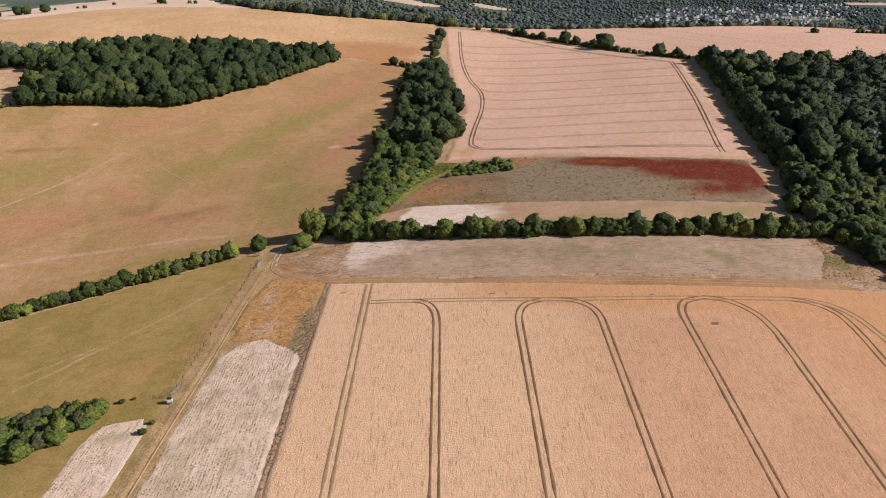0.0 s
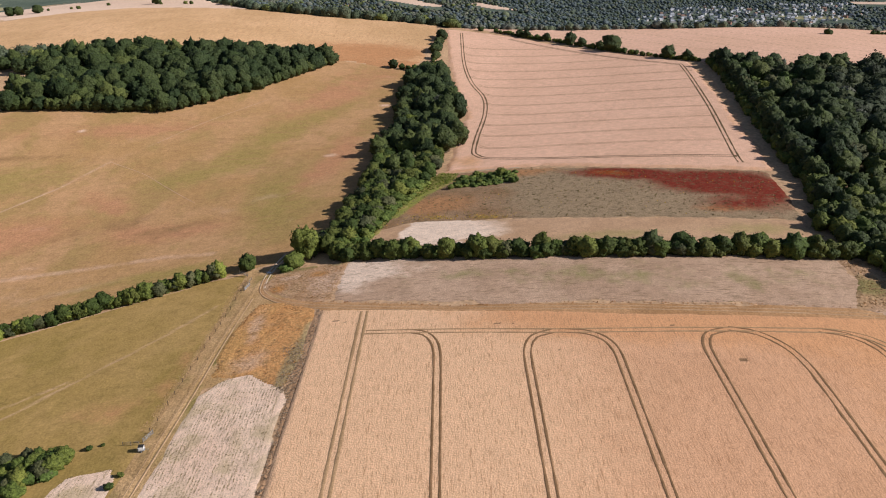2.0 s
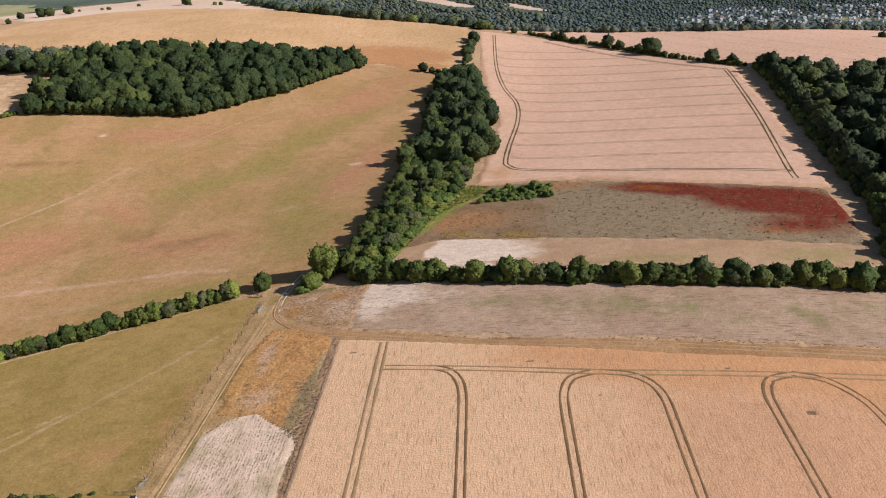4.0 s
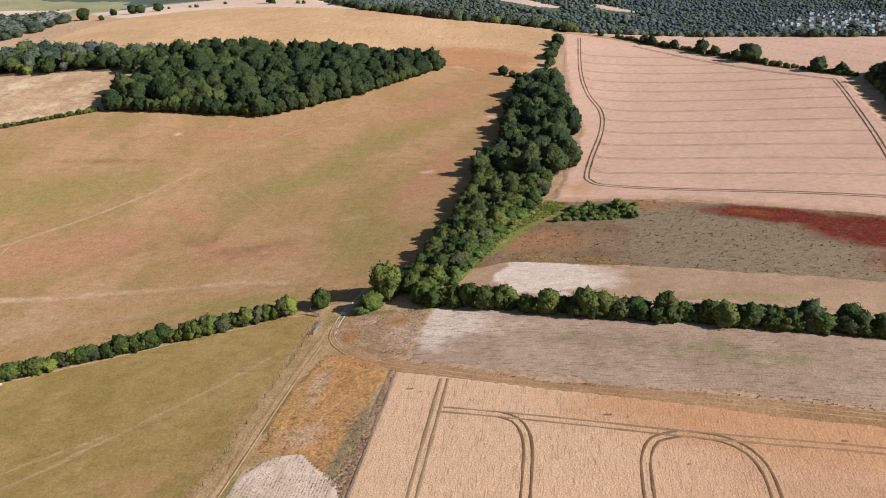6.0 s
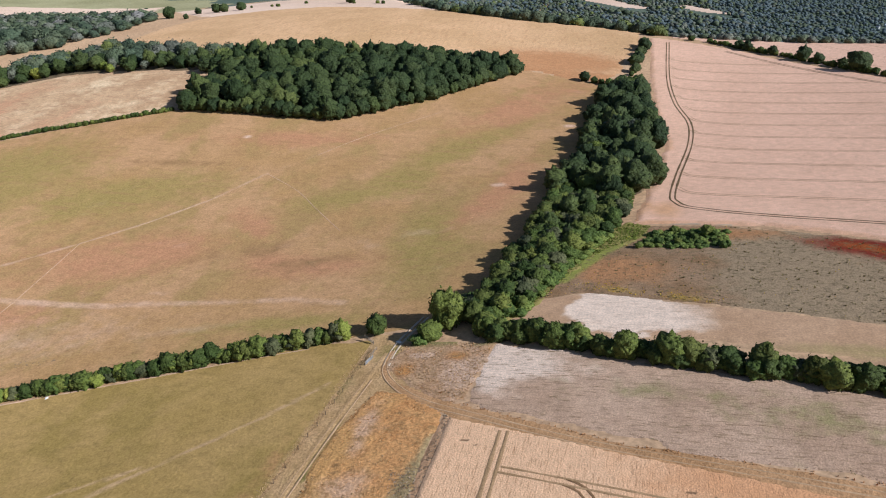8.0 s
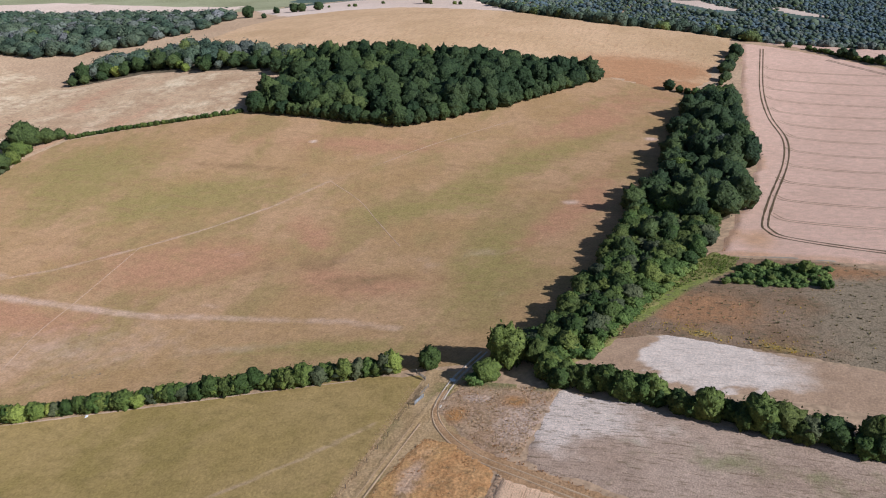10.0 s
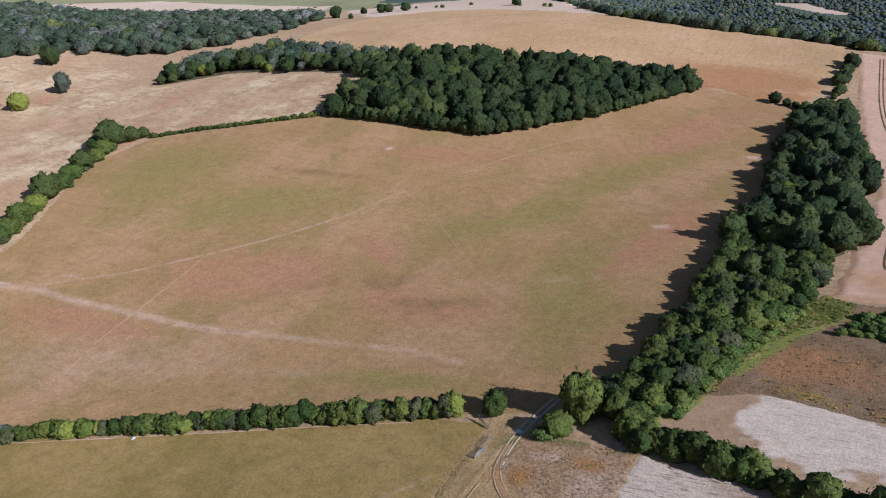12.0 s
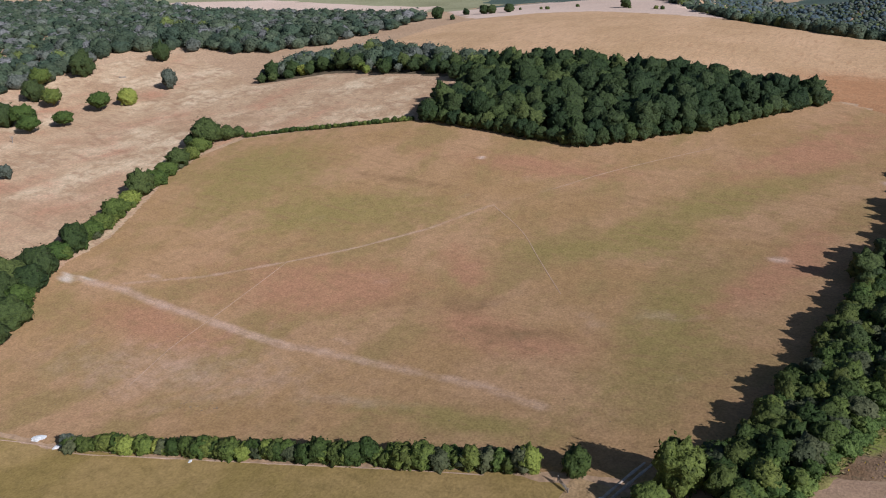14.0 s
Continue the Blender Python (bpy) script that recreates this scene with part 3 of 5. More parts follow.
TRAMS = [[(-23.6, 219.5), (-23.6, 97)],
         curve([(-8.0, 203.6), (-4.2, 201.6), (-1.7, 197), (-0.7, 191), (-0.5, 184), (-0.5, 176)], 2.0) + [(-0.5, 97)],
         curve([(32, 198), (26.5, 195.5), (24.2, 190), (23.7, 184), (23.7, 176)], 2.0) + [(23.7, 97)],
         curve([(34, 198), (41, 196.6), (45.5, 193), (47.6, 187), (47.8, 178), (47.8, 172)], 2.0) + [(47.8, 97)],
         curve([(80, 196.3), (74.8, 194.2), (72.4, 189), (72.0, 182), (72.0, 176)], 2.0) + [(72.0, 97)],
         curve([(81, 196.8), (88.2, 194.5), (93.6, 188), (95.7, 180), (96.1, 170)], 2.0) + [(96.1, 97)],
         curve([(106, 196.5), (113, 194.5), (118.6, 189), (120.2, 179), (120.3, 168)], 2.0) + [(120.3, 97)],
         curve([(-22, 205.8), (4, 201.8), (36, 197.7), (70, 196.5), (97, 196.2), (113, 195.6), (122, 190), (126, 178), (127, 168)], 3.0) + [(127, 97)]]


HOLLOWS = [(16.4, 203.9, 1.7, 0.45), (21.8, 202.9, 1.5, 0.45), (65.9, 198.9, 1.2, 0.4), (79.6, 182.1, 1.2, 0.9), (33, 188, 0.9, 0.5), (-32, 215.4, 1.6, 0.6), (-29, 214, 0.8, 0.5)]


def flattened(x, y):
    return np.max([np.exp(-((x - a) / w) ** 2 - ((y - b) / h) ** 2 + 0.6 * rough(x, y, 1.2)) for a, b, w, h in HOLLOWS], axis=0)




sheet("wheat_field", WHEAT, 0.75, 0.5, M_WHEAT, "ripe pale-gold wheat field with dark wheel tracks", "field",
      {"rut": lambda x, y: np.clip(0.9 * (flattened(x, y) > 0.5), 0, 1),
       "straw": lambda x, y: 1 - ease(x, -20, 95),
       "golden": lambda x, y: np.clip(0.85 * (1 - ease(along(x, y, WHEAT[:5]) + 2 * rough(x, y, 6.0), 4, 26)) * ease(x, -30, 40) + 0.6 * blot(130, 170, 50, 60)(x, y), 0, 1)}, 0.18, 0.6,
      lambda x, y: 0.03 * rough(x, y, 1.6, 2) - 0.10 * (flattened(x, y) > 0.5))
UPPER = [(2, 358), (4, 372), (9, 410), (15.5, 471), (10, 537), (6, 614), (4, 700), (3, 738), (24, 732), (61, 706), (106, 656), (155, 601), (183, 568), (170, 467),
         (156, 389), (146, 327), (96, 337), (49, 354)]
UP_TRAMS = [curve([(17, 722), (17, 617), (21, 557), (28, 513), (27, 472), (20, 420), (17, 392), (18, 382), (26, 373), (61, 361), (130, 348), (137, 346.5)], 3.0),
            curve([(60, 694), (100, 645), (140, 598), (170, 566), (174, 552), (159, 454), (139, 355), (136, 337)], 3.0)]
UP_ROWS = []
for i in range(1, 13):
    yy = 361 + 24.5 * i
    right = 140 + (yy - 360) * 0.187
    top_right = min(right, 180 - max(0, yy - 560) * 0.95)
    left = float(np.interp(yy, (380, 420, 472, 513, 557, 617), (19, 21, 28, 29, 22, 18)))
    UP_ROWS.append([(left, yy + 16), (left + 3, yy + 10), (left + 12, yy + 5.5), (60, yy), (max(65, top_right), yy - (top_right - 60) * 0.14)])
sheet("upper_wheat_field", UPPER, 1.7, 0.6, M_UPPER_WHEAT, "upper field of ripe wheat with wheel tracks", "field",
      {"golden": lambda x, y: np.clip(0.7 * blot(14, 372, 10, 16)(x, y) + 0.5 * (1 - ease(inside(x, y, UPPER) + 2 * rough(x, y, 8.0), 0, 5)), 0, 1)}, 0.8, 1.0,
      lambda x, y: 0.04 * rough(x, y, 3.4, 2))


def tramline(line, gauge, width, lift, material, label):
    """The pair of wheel ruts that a tractor leaves in standing corn."""
    pts = np.array(line)
    way = np.gradient(pts, axis=0)
    way /= np.hypot(way[:, 0], way[:, 1])[:, None] + 1e-9
    side = np.stack([-way[:, 1], way[:, 0]], 1)
    for s in (-gauge, gauge):
        ribbon("wheel_rut", [tuple(q) for q in (pts + side * s).tolist()], width, lift, material, label, "wheel track", 0.35, sink=0.05)


tramline(TRAMS[0], 0.95, 0.8, 0.57, M_HEADLAND_RUT, "trodden wheel rut through the ripe wheat")
# these lie on the corn; the dark tone paints the rut's inner shade
for line in TRAMS[1:-1]:
    tramline(line, 0.95, 0.64, 0.57, M_RUT, "dark wheel rut through the ripe wheat")
tramline(TRAMS[-1], 0.95, 0.6, 0.575, M_HEADLAND_RUT, "wheel rut along the headland of the wheat")
for line in UP_TRAMS:
    tramline(line, 1.05, 0.8, 0.68, M_DARK_RUT, "dark wheel rut through the upper wheat")
for line in UP_ROWS:
    tramline(curve(line, 4.0), 0.9, 0.5, 0.665, M_FAINT_RUT, "faint wheel rut across the upper wheat")

# tracks
TRACK = [(-59, 281), (-63, 268), (-65, 256), (-66.4, 241), (-67.6, 213), (-68.2, 178), (-69.5, 138), (-70, 100)]
TURN = [(-64, 257), (-63, 247.5), (-58.5, 240), (-50, 232.8), (-38, 227.5), (4, 215.8), (72, 208.5), (122, 206), (150, 202)]
ribbon("farm_track", TRACK[2:], 3.2, 0.10, M_GRASS, "worn dirt farm track beside the fields", "track", 0.3)
ribbon("farm_track", TURN, 3.0, 0.14, M_VERGE, "dirt farm track curving along the headland", "track", 0.3)
for s in (-0.85, 0.85):
    ribbon("wheel_rut", [(x + 0.9 + s, y) for x, y in TRACK[3:]], 0.5 + 0.25 * s, 0.118, M_DIRT, "wheel rut of the dirt farm track", "track", 0.5)
    ribbon("wheel_rut", [(x - s * 0.5, y - s) for x, y in TURN], 0.6, 0.156, M_DIRT, "wheel rut of the dirt farm track", "track", 0.5)
    ribbon("chalk_track", [(x + s, y) for x, y in ((-60, 279), (-62, 270), (-63.4, 262), (-63.6, 254), (-63, 248.5))], 0.9, 0.15, M_CHALK_TRACK, "pale chalk wheel rut through the gateway", "track", 0.5)
LUSH = [(-34, 276), (-29, 300), (-20, 326), (-8, 346), (0, 358), (9, 354), (4, 340), (-4, 334), (-13, 322), (-20, 302), (-25, 288), (-29, 278)]
sheet("lush_grass", LUSH, 0.8, 0.3, M_LUSH,
      "lush bright green grass along the shelter belt", "grass", None, 2.4, 1.2, lambda x, y: 0.25 * rough(x, y, 1.5))
sheet("bare_strip", [(4, 357), (5, 362), (30, 360), (47, 357), (46, 353), (30, 355)], 1.0, 0.1, M_BARE, "grey bare strip at the corner of the wheat", "verge", None, 0.6, 1.0)
sheet("junction_grass", [(-74, 268), (-56, 267), (-50, 240), (-44, 230), (-60, 186), (-74, 180)], 1.5, 0.045, M_GRASS, "dry grass round the fork of the track", "verge", None, 0.6, 1.0)
sheet("track_grass", [(-73, 262), (-60, 262), (-64, 241), (-64, 100), (-73, 100), (-74, 166), (-72, 213)], 1.0, 0.06, M_GRASS,
      "dry grass verge of the farm track", "verge", {"green": lambda x, y: 0.3 + 0.4 * rough(x, y, 8.0)}, 0.6, 1.0)


# ---- trees ----
def part(name, me, parent, label=""):
    ob = new(name, me)
    ob.parent = parent
    if label:
        ob["label"] = label
    return ob


def tube(verts, faces, a, b, ra, rb, sides=6):
    """A tapered limb from a to b."""
    a, b = Vector(a), Vector(b)
    way = (b - a).normalized()
    u = way.orthogonal().normalized()
    v = way.cross(u)
    n = len(verts)
    for c, r in ((a, ra), (b, rb)):
        for i in range(sides):
            t = 2 * math.pi * i / sides
            verts.append(c + (u * math.cos(t) + v * math.sin(t)) * r)
    for i in range(sides):
        j = (i + 1) % sides
        faces.append((n + i, n + j, n + sides + j, n + sides + i))


def trunk_mesh(seed, high, girth, reach, limbs, material, twigs=0):
    r = random.Random(seed)
    verts, faces = [], []
    fork = high * r.uniform(0.28, 0.38)
    lean = Vector((r.uniform(-0.04, 0.04) * high, r.uniform(-0.04, 0.04) * high, fork))
    tube(verts, faces, (0, 0, -0.4), lean * 0.5, girth * 1.3, girth, 7)
    tube(verts, faces, lean * 0.5, lean, girth, girth * 0.85, 7)
    for i in range(limbs):
        t = 2 * math.pi * (i + r.uniform(-0.3, 0.3)) / limbs
        out = r.uniform(0.35, 0.75) * reach
        mid = lean + Vector((math.cos(t) * out * 0.6, math.sin(t) * out * 0.6, high * r.uniform(0.15, 0.25)))
        tip = lean + Vector((math.cos(t) * out, math.sin(t) * out, high * r.uniform(0.32, 0.58)))
        tube(verts, faces, lean, mid, girth * 0.55, girth * 0.35, 5)
        tube(verts, faces, mid, tip, girth * 0.35, girth * 0.12, 5)
        for j in range(twigs):
            s = r.uniform(0.2, 1.0)
            p = mid.lerp(tip, s)
            q = p + Vector((r.uniform(-1, 1), r.uniform(-1, 1), r.uniform(0.1, 1))) * reach * 0.35
            tube(verts, faces, p, q, girth * 0.13, girth * 0.03, 4)
    return mesh_of("trunk", verts, faces, material)


BALLS = []
for fineness in (1, 2, 3):
    ball = bmesh.new()
    bmesh.ops.create_icosphere(ball, subdivisions=fineness, radius=1.0)
    BALLS.append(([v.co.copy() for v in ball.verts], [tuple(v.index for v in f.verts) for f in ball.faces]))
    ball.free()


def swell(v, seed):
    """How far the foliage bulges along a direction: broad lobes, then rounded heads with creases between."""
    return 0.73 + 0.33 * noise.noise(v * 1.5 + seed) + 0.54 * abs(noise.noise(v * 2.7 + seed)) + 0.36 * abs(noise.noise(v * 5.6 + seed))


def clump(verts, faces, cen, wide, tall, seed, fineness=1):
    """One lumpy mass of foliage."""
    n = len(verts)
    ball_v, ball_f = BALLS[fineness]
    for i, v in enumerate(ball_v):
        k = swell(v, seed) * (1 + 0.09 * math.sin(i * 78.233 + seed.x * 12.9))
        verts.append(Vector((cen.x + v.x * wide * k, cen.y + v.y * wide * k, cen.z + v.z * tall * k)))
    faces += [tuple(n + i for i in f) for f in ball_f]


def sprays(verts, faces, cen, wide, tall, seed, count, size, r, low=-0.75):
    """Leaf sprays standing out all over a mass of foliage."""
    for i in range(count):
        z = 1 - (1 - low) * (i + 0.5) / count
        t, h = i * 2.39996 + r.uniform(-0.3, 0.3), math.sqrt(max(0.0, 1 - z * z))
        d = Vector((math.cos(t) * h, math.sin(t) * h, z))
        k = swell(d, seed) * r.uniform(0.93, 1.05)
        p = cen + Vector((d.x * wide, d.y * wide, d.z * tall)) * k
        spray(verts, faces, p, (d * 0.6 + Vector((r.uniform(-1, 1), r.uniform(-1, 1), r.uniform(-0.7, 1)))).normalized(), size * r.uniform(0.5, 1.25), r)


def spray(verts, faces, p, n, s, r):
    """One leaf spray."""
    u = n.orthogonal().normalized()
    u.rotate(Matrix.Rotation(r.uniform(0, 6.28), 3, n))
    v = n.cross(u)
    b = len(verts)
    verts += [p - u * s, p - v * s * 0.55 + n * s * 0.2, p + u * s, p + v * s * 0.55 + n * s * 0.2]
    faces.append((b, b + 1, b + 2, b + 3))


def leafy(name, verts, faces, material):
    me = mesh_of(name, verts, faces, material, False)
    me.polygons.foreach_set("use_smooth", np.array([len(f) == 3 for f in faces], bool))
    return me


def crown_mesh(seed, high, low, reach, heads, count, size, material):
    """An uneven heaped crown, with smaller heads of foliage on it and many small leaf sprays standing out."""
    r = random.Random(seed)
    verts, faces = [], []
    mid, half = (high + low) / 2, (high - low) / 2
    base = Vector((r.uniform(0, 99), r.uniform(0, 99), r.uniform(0, 99)))
    cen = Vector((0, 0, mid))
    clump(verts, faces, cen, reach, half, base, 2)
    sprays(verts, faces, cen, reach, half, base, count, size, r)
    for c in range(heads):
        t, z = c * 2.39996 + r.uniform(-0.4, 0.4), r.uniform(-0.3, 0.75)
        h = math.sqrt(1 - z * z)
        way = Vector((math.cos(t) * h * reach, math.sin(t) * h * reach, z * half)) * r.uniform(0.6, 0.8)
        wide = reach * r.uniform(0.28, 0.42)
        spot = base + Vector((c * 3.1, 7, 0))
        clump(verts, faces, cen + way, wide, wide * r.uniform(0.75, 1.0), spot, 1)
        sprays(verts, faces, cen + way, wide, wide * 0.85, spot, count // 9, size, r, -0.3)
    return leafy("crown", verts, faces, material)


KINDS = {}


def kind_of_tree(name, label, variants, high, low, reach, heads, count, size, leaf, girth, limbs=5, bark=None, twigs=0):
    KINDS[name] = dict(label=label, high=high, low=low, reach=reach, heads=heads, sprays=count, size=size, leaf=leaf, girth=girth, limbs=limbs,
                       bark=bark or M_BARK, twigs=twigs, variants=variants, made={})


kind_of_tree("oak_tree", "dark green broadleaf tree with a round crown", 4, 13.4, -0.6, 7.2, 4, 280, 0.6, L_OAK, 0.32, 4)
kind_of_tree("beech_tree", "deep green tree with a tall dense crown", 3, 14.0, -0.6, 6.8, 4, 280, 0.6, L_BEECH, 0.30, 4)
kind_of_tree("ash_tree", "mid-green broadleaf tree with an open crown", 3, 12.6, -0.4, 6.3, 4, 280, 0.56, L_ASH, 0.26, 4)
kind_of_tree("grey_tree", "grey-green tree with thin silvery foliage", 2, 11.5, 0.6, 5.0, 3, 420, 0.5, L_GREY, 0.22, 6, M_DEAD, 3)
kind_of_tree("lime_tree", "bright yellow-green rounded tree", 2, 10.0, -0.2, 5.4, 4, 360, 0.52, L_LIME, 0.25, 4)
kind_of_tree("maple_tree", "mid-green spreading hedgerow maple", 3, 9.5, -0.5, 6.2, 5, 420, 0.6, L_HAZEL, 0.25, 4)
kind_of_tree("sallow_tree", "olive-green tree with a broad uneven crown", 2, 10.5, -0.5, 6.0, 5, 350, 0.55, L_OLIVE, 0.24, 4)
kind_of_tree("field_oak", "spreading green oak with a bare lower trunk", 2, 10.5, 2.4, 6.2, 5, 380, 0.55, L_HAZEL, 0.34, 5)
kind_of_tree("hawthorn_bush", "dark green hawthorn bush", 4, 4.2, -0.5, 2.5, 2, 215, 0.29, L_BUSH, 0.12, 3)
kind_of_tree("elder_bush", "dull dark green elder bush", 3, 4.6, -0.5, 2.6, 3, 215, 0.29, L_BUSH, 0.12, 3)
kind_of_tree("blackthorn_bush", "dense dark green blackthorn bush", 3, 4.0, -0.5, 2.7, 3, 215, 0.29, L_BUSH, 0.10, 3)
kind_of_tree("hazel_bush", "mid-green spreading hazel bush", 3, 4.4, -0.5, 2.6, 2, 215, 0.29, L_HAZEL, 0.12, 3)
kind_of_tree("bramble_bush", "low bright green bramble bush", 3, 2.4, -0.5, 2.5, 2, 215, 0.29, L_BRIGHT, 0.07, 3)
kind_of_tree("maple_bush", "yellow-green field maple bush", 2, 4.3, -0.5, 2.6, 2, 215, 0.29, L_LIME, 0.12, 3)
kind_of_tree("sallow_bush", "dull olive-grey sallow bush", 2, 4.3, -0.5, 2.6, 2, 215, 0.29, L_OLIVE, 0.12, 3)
kind_of_tree("dead_tree", "bare bleached dead tree", 2, 8.0, 3.0, 2.6, 3, 8, 0.25, L_GREY, 0.22, 7, M_DEAD, 9)


def plant(name, x, y, s=1.0, tall=1.0, group="", label="", r=random):
    k = KINDS[name]
    i = r.randrange(k["variants"])
    z = float(level(np.array([x]), np.array([y]))[0])
    oval = r.uniform(0.86, 1.17)
    m = pose(x, y, z, 0, 0, r.uniform(0, 360)) @ Matrix.Diagonal((s * oval, s / oval, s * tall, 1))
    if i not in k["made"]:
        seed = i * 7 + len(name)
        ob = new(name)
        part("trunk", trunk_mesh(seed, k["high"] * 0.9, k["girth"], k["reach"], k["limbs"], k["bark"], k["twigs"]), ob)
        if name != "dead_tree":
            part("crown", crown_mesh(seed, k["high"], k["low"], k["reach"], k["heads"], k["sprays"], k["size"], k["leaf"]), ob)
        k["made"][i] = ob
    else:
        ob = copy_thing(k["made"][i], m)
    ob.matrix_basis = m
    return tagged(ob, label or k["label"], "bush" if "bush" in name else "tree", group or "trees of the wood")


# woodland too deep or too far to tell its trees apart
def crowd_tree(seed, count, leaf, fineness=1):
    """One coarse tree of the crowd, a metre high and a metre wide: a lumpy mass and leaf sprays."""
    r = random.Random(seed)
    verts, faces = [], []
    base, cen = Vector((seed * 3.7, seed * 1.3, 5)), Vector((0, 0, 0.45))
    clump(verts, faces, cen, 0.5, 0.5, base, fineness)
    sprays(verts, faces, cen, 0.5, 0.5, base, count, leaf, r, -0.2)
    return np.array([tuple(v) for v in verts]), faces


CROWD = {"fine": [crowd_tree(i, 110, 0.08) for i in range(6)], "coarse": [crowd_tree(i + 9, 20, 0.12) for i in range(5)], "distant": [crowd_tree(i + 29, 14, 0.14, 0) for i in range(7)], "rough": [crowd_tree(i + 19, 0, 0.09, 0) for i in range(9)]}


def crowd(name, spots, grain, high, materials, label, seed, category="woodland", flat=1.0, broad=1.0):
    """ONE mesh of many trees at spots (x, y, size)."""
    r = random.Random(seed)
    a = np.array(spots)
    z = level(a[:, 0], a[:, 1])
    verts, faces, tone, base = [], [], [], 0
    for (x, y, s), h in zip(spots, z):
        v, f = r.choice(CROWD[grain])
        t, tall = r.uniform(0, 6.28), high * s * r.uniform(0.75, 1.2) * flat
        wide = high * s * r.uniform(0.9, 1.35) * broad
        c, n = math.cos(t) * wide, math.sin(t) * wide
        verts.append(np.stack([v[:, 0] * c - v[:, 1] * n + x, v[:, 0] * n + v[:, 1] * c + y, v[:, 2] * tall + h - 0.05 * tall], 1))
        faces.append([tuple(i + base for i in q) for q in f])
        pick = r.choices(range(len(materials)), [w for _, w in materials])[0]
        tone += [pick] * len(f)
        base += len(v)
    me = leafy(name, np.concatenate(verts).tolist(), [q for f in faces for q in f], materials[0][0])
    for m, _ in materials[1:]:
        me.materials.append(m)
    me.polygons.foreach_set("material_index", np.array(tone, np.int32))
    return tagged(new(name, me), label, category, kind="stuff")


def scatter(outline, gap, seed, jitter=0.33):
    r = random.Random(seed)
    ox, oy = [p[0] for p in outline], [p[1] for p in outline]
    spots, row, y = [], 0, min(oy)
    while y < max(oy):
        x = min(ox) + (gap / 2 if row % 2 else 0)
        while x < max(ox):
            spots.append((x + r.uniform(-jitter, jitter) * gap, y + r.uniform(-jitter, jitter) * gap))
            x += gap
        y += gap * 0.87
        row += 1
    a = np.array(spots)
    d = inside(a[:, 0], a[:, 1], outline)
    return [(p[0], p[1], e) for p, e in zip(spots, d) if e > 0]


def wood(outline, gap, mix, group, seed, size=(0.8, 1.15), rim=1e9, front=None, crowd_name="", crowd_label="", tones=None):
    """Trees in an outline; those deeper than the rim, or not at the front line, merge into a crowd."""
    r = random.Random(seed)
    kinds = mix if callable(mix) else (lambda x, y: mix)
    rest = []
    for x, y, d in scatter(outline, gap, seed):
        far = along(np.array([x]), np.array([y]), front)[0] if front else d
        if far <= rim:
            plant(r.choice([n for n, w in kinds(x, y) for _ in range(w)]), x, y, r.uniform(*size) * (0.78 if d < 9 else 1.0), r.uniform(0.9, 1.12), group, "", r)
        else:
            rest.append((x, y, r.uniform(*size)))
    if rest:
        crowd(crowd_name, rest, "fine", 13.5, tones, crowd_label, seed)


def hedge(line, gap, mix, group, seed, size=(0.8, 1.2), spread=0.8):
    r = random.Random(seed)
    names = [n for n, w in mix for _ in range(w)]
    for px, py in curve(line, gap):
        plant(r.choice(names), px + r.uniform(-spread, spread), py + r.uniform(-spread, spread), r.uniform(*size), r.uniform(0.85, 1.15), group, "", r)


DARK_TONES = [(C_OAK, 6), (C_BEECH, 4), (C_ASH, 3), (C_GREY, 1)]
MIXED_TONES = [(C_OAK, 3), (C_ASH, 5), (C_BEECH, 2), (C_GREY, 2), (C_LIME, 1)]
COPSE = [(-288, 490), (-256, 489), (-217, 489), (-177, 491), (-151, 514), (-132, 533), (-106, 572), (-86, 606), (-120, 612), (-180, 610), (-240, 602), (-300, 592), (-318, 562), (-296, 545)]
wood(COPSE, 11.2, lambda x, y: [("oak_tree", 4), ("beech_tree", 2), ("ash_tree", 3)] if x < -190 else [("oak_tree", 3), ("beech_tree", 6)], "trees of the copse", 1, (0.78, 1.18), 300,
     [(-296, 545), (-288, 490), (-256, 489), (-217, 489), (-177, 491), (-151, 514), (-132, 533), (-106, 572), (-86, 606)],
     "copse_interior", "dense dark green canopy of the copse", DARK_TONES)
hedge([(-290, 500), (-286, 490), (-256, 489), (-217, 489), (-177, 491), (-151, 514), (-132, 533), (-106, 572), (-87, 604)], 6.0, [("oak_tree", 2), ("beech_tree", 2), ("ash_tree", 1)],
      "trees of the copse", 22, (0.5, 0.8), 1.0)
WEST_BELT = [(-508, 542), (-471, 558), (-445, 572), (-368, 566), (-318, 562), (-300, 592), (-360, 610), (-440, 626), (-520, 610)]
wood(WEST_BELT, 10.5, [("oak_tree", 2), ("ash_tree", 4), ("grey_tree", 1), ("lime_tree", 1)], "trees of the western belt", 2, (0.65, 1.05), 16,
     [(-508, 542), (-471, 558), (-445, 572), (-368, 566), (-318, 562)], "belt_interior", "green canopy of the western belt", MIXED_TONES)
BELT_NORTH = [(-33, 392), (-36, 402), (-28, 443), (-27, 505), (-22, 560), (-18, 590), (0, 596), (4, 537), (11, 471), (7, 410), (2, 388)]
r = random.Random(3)
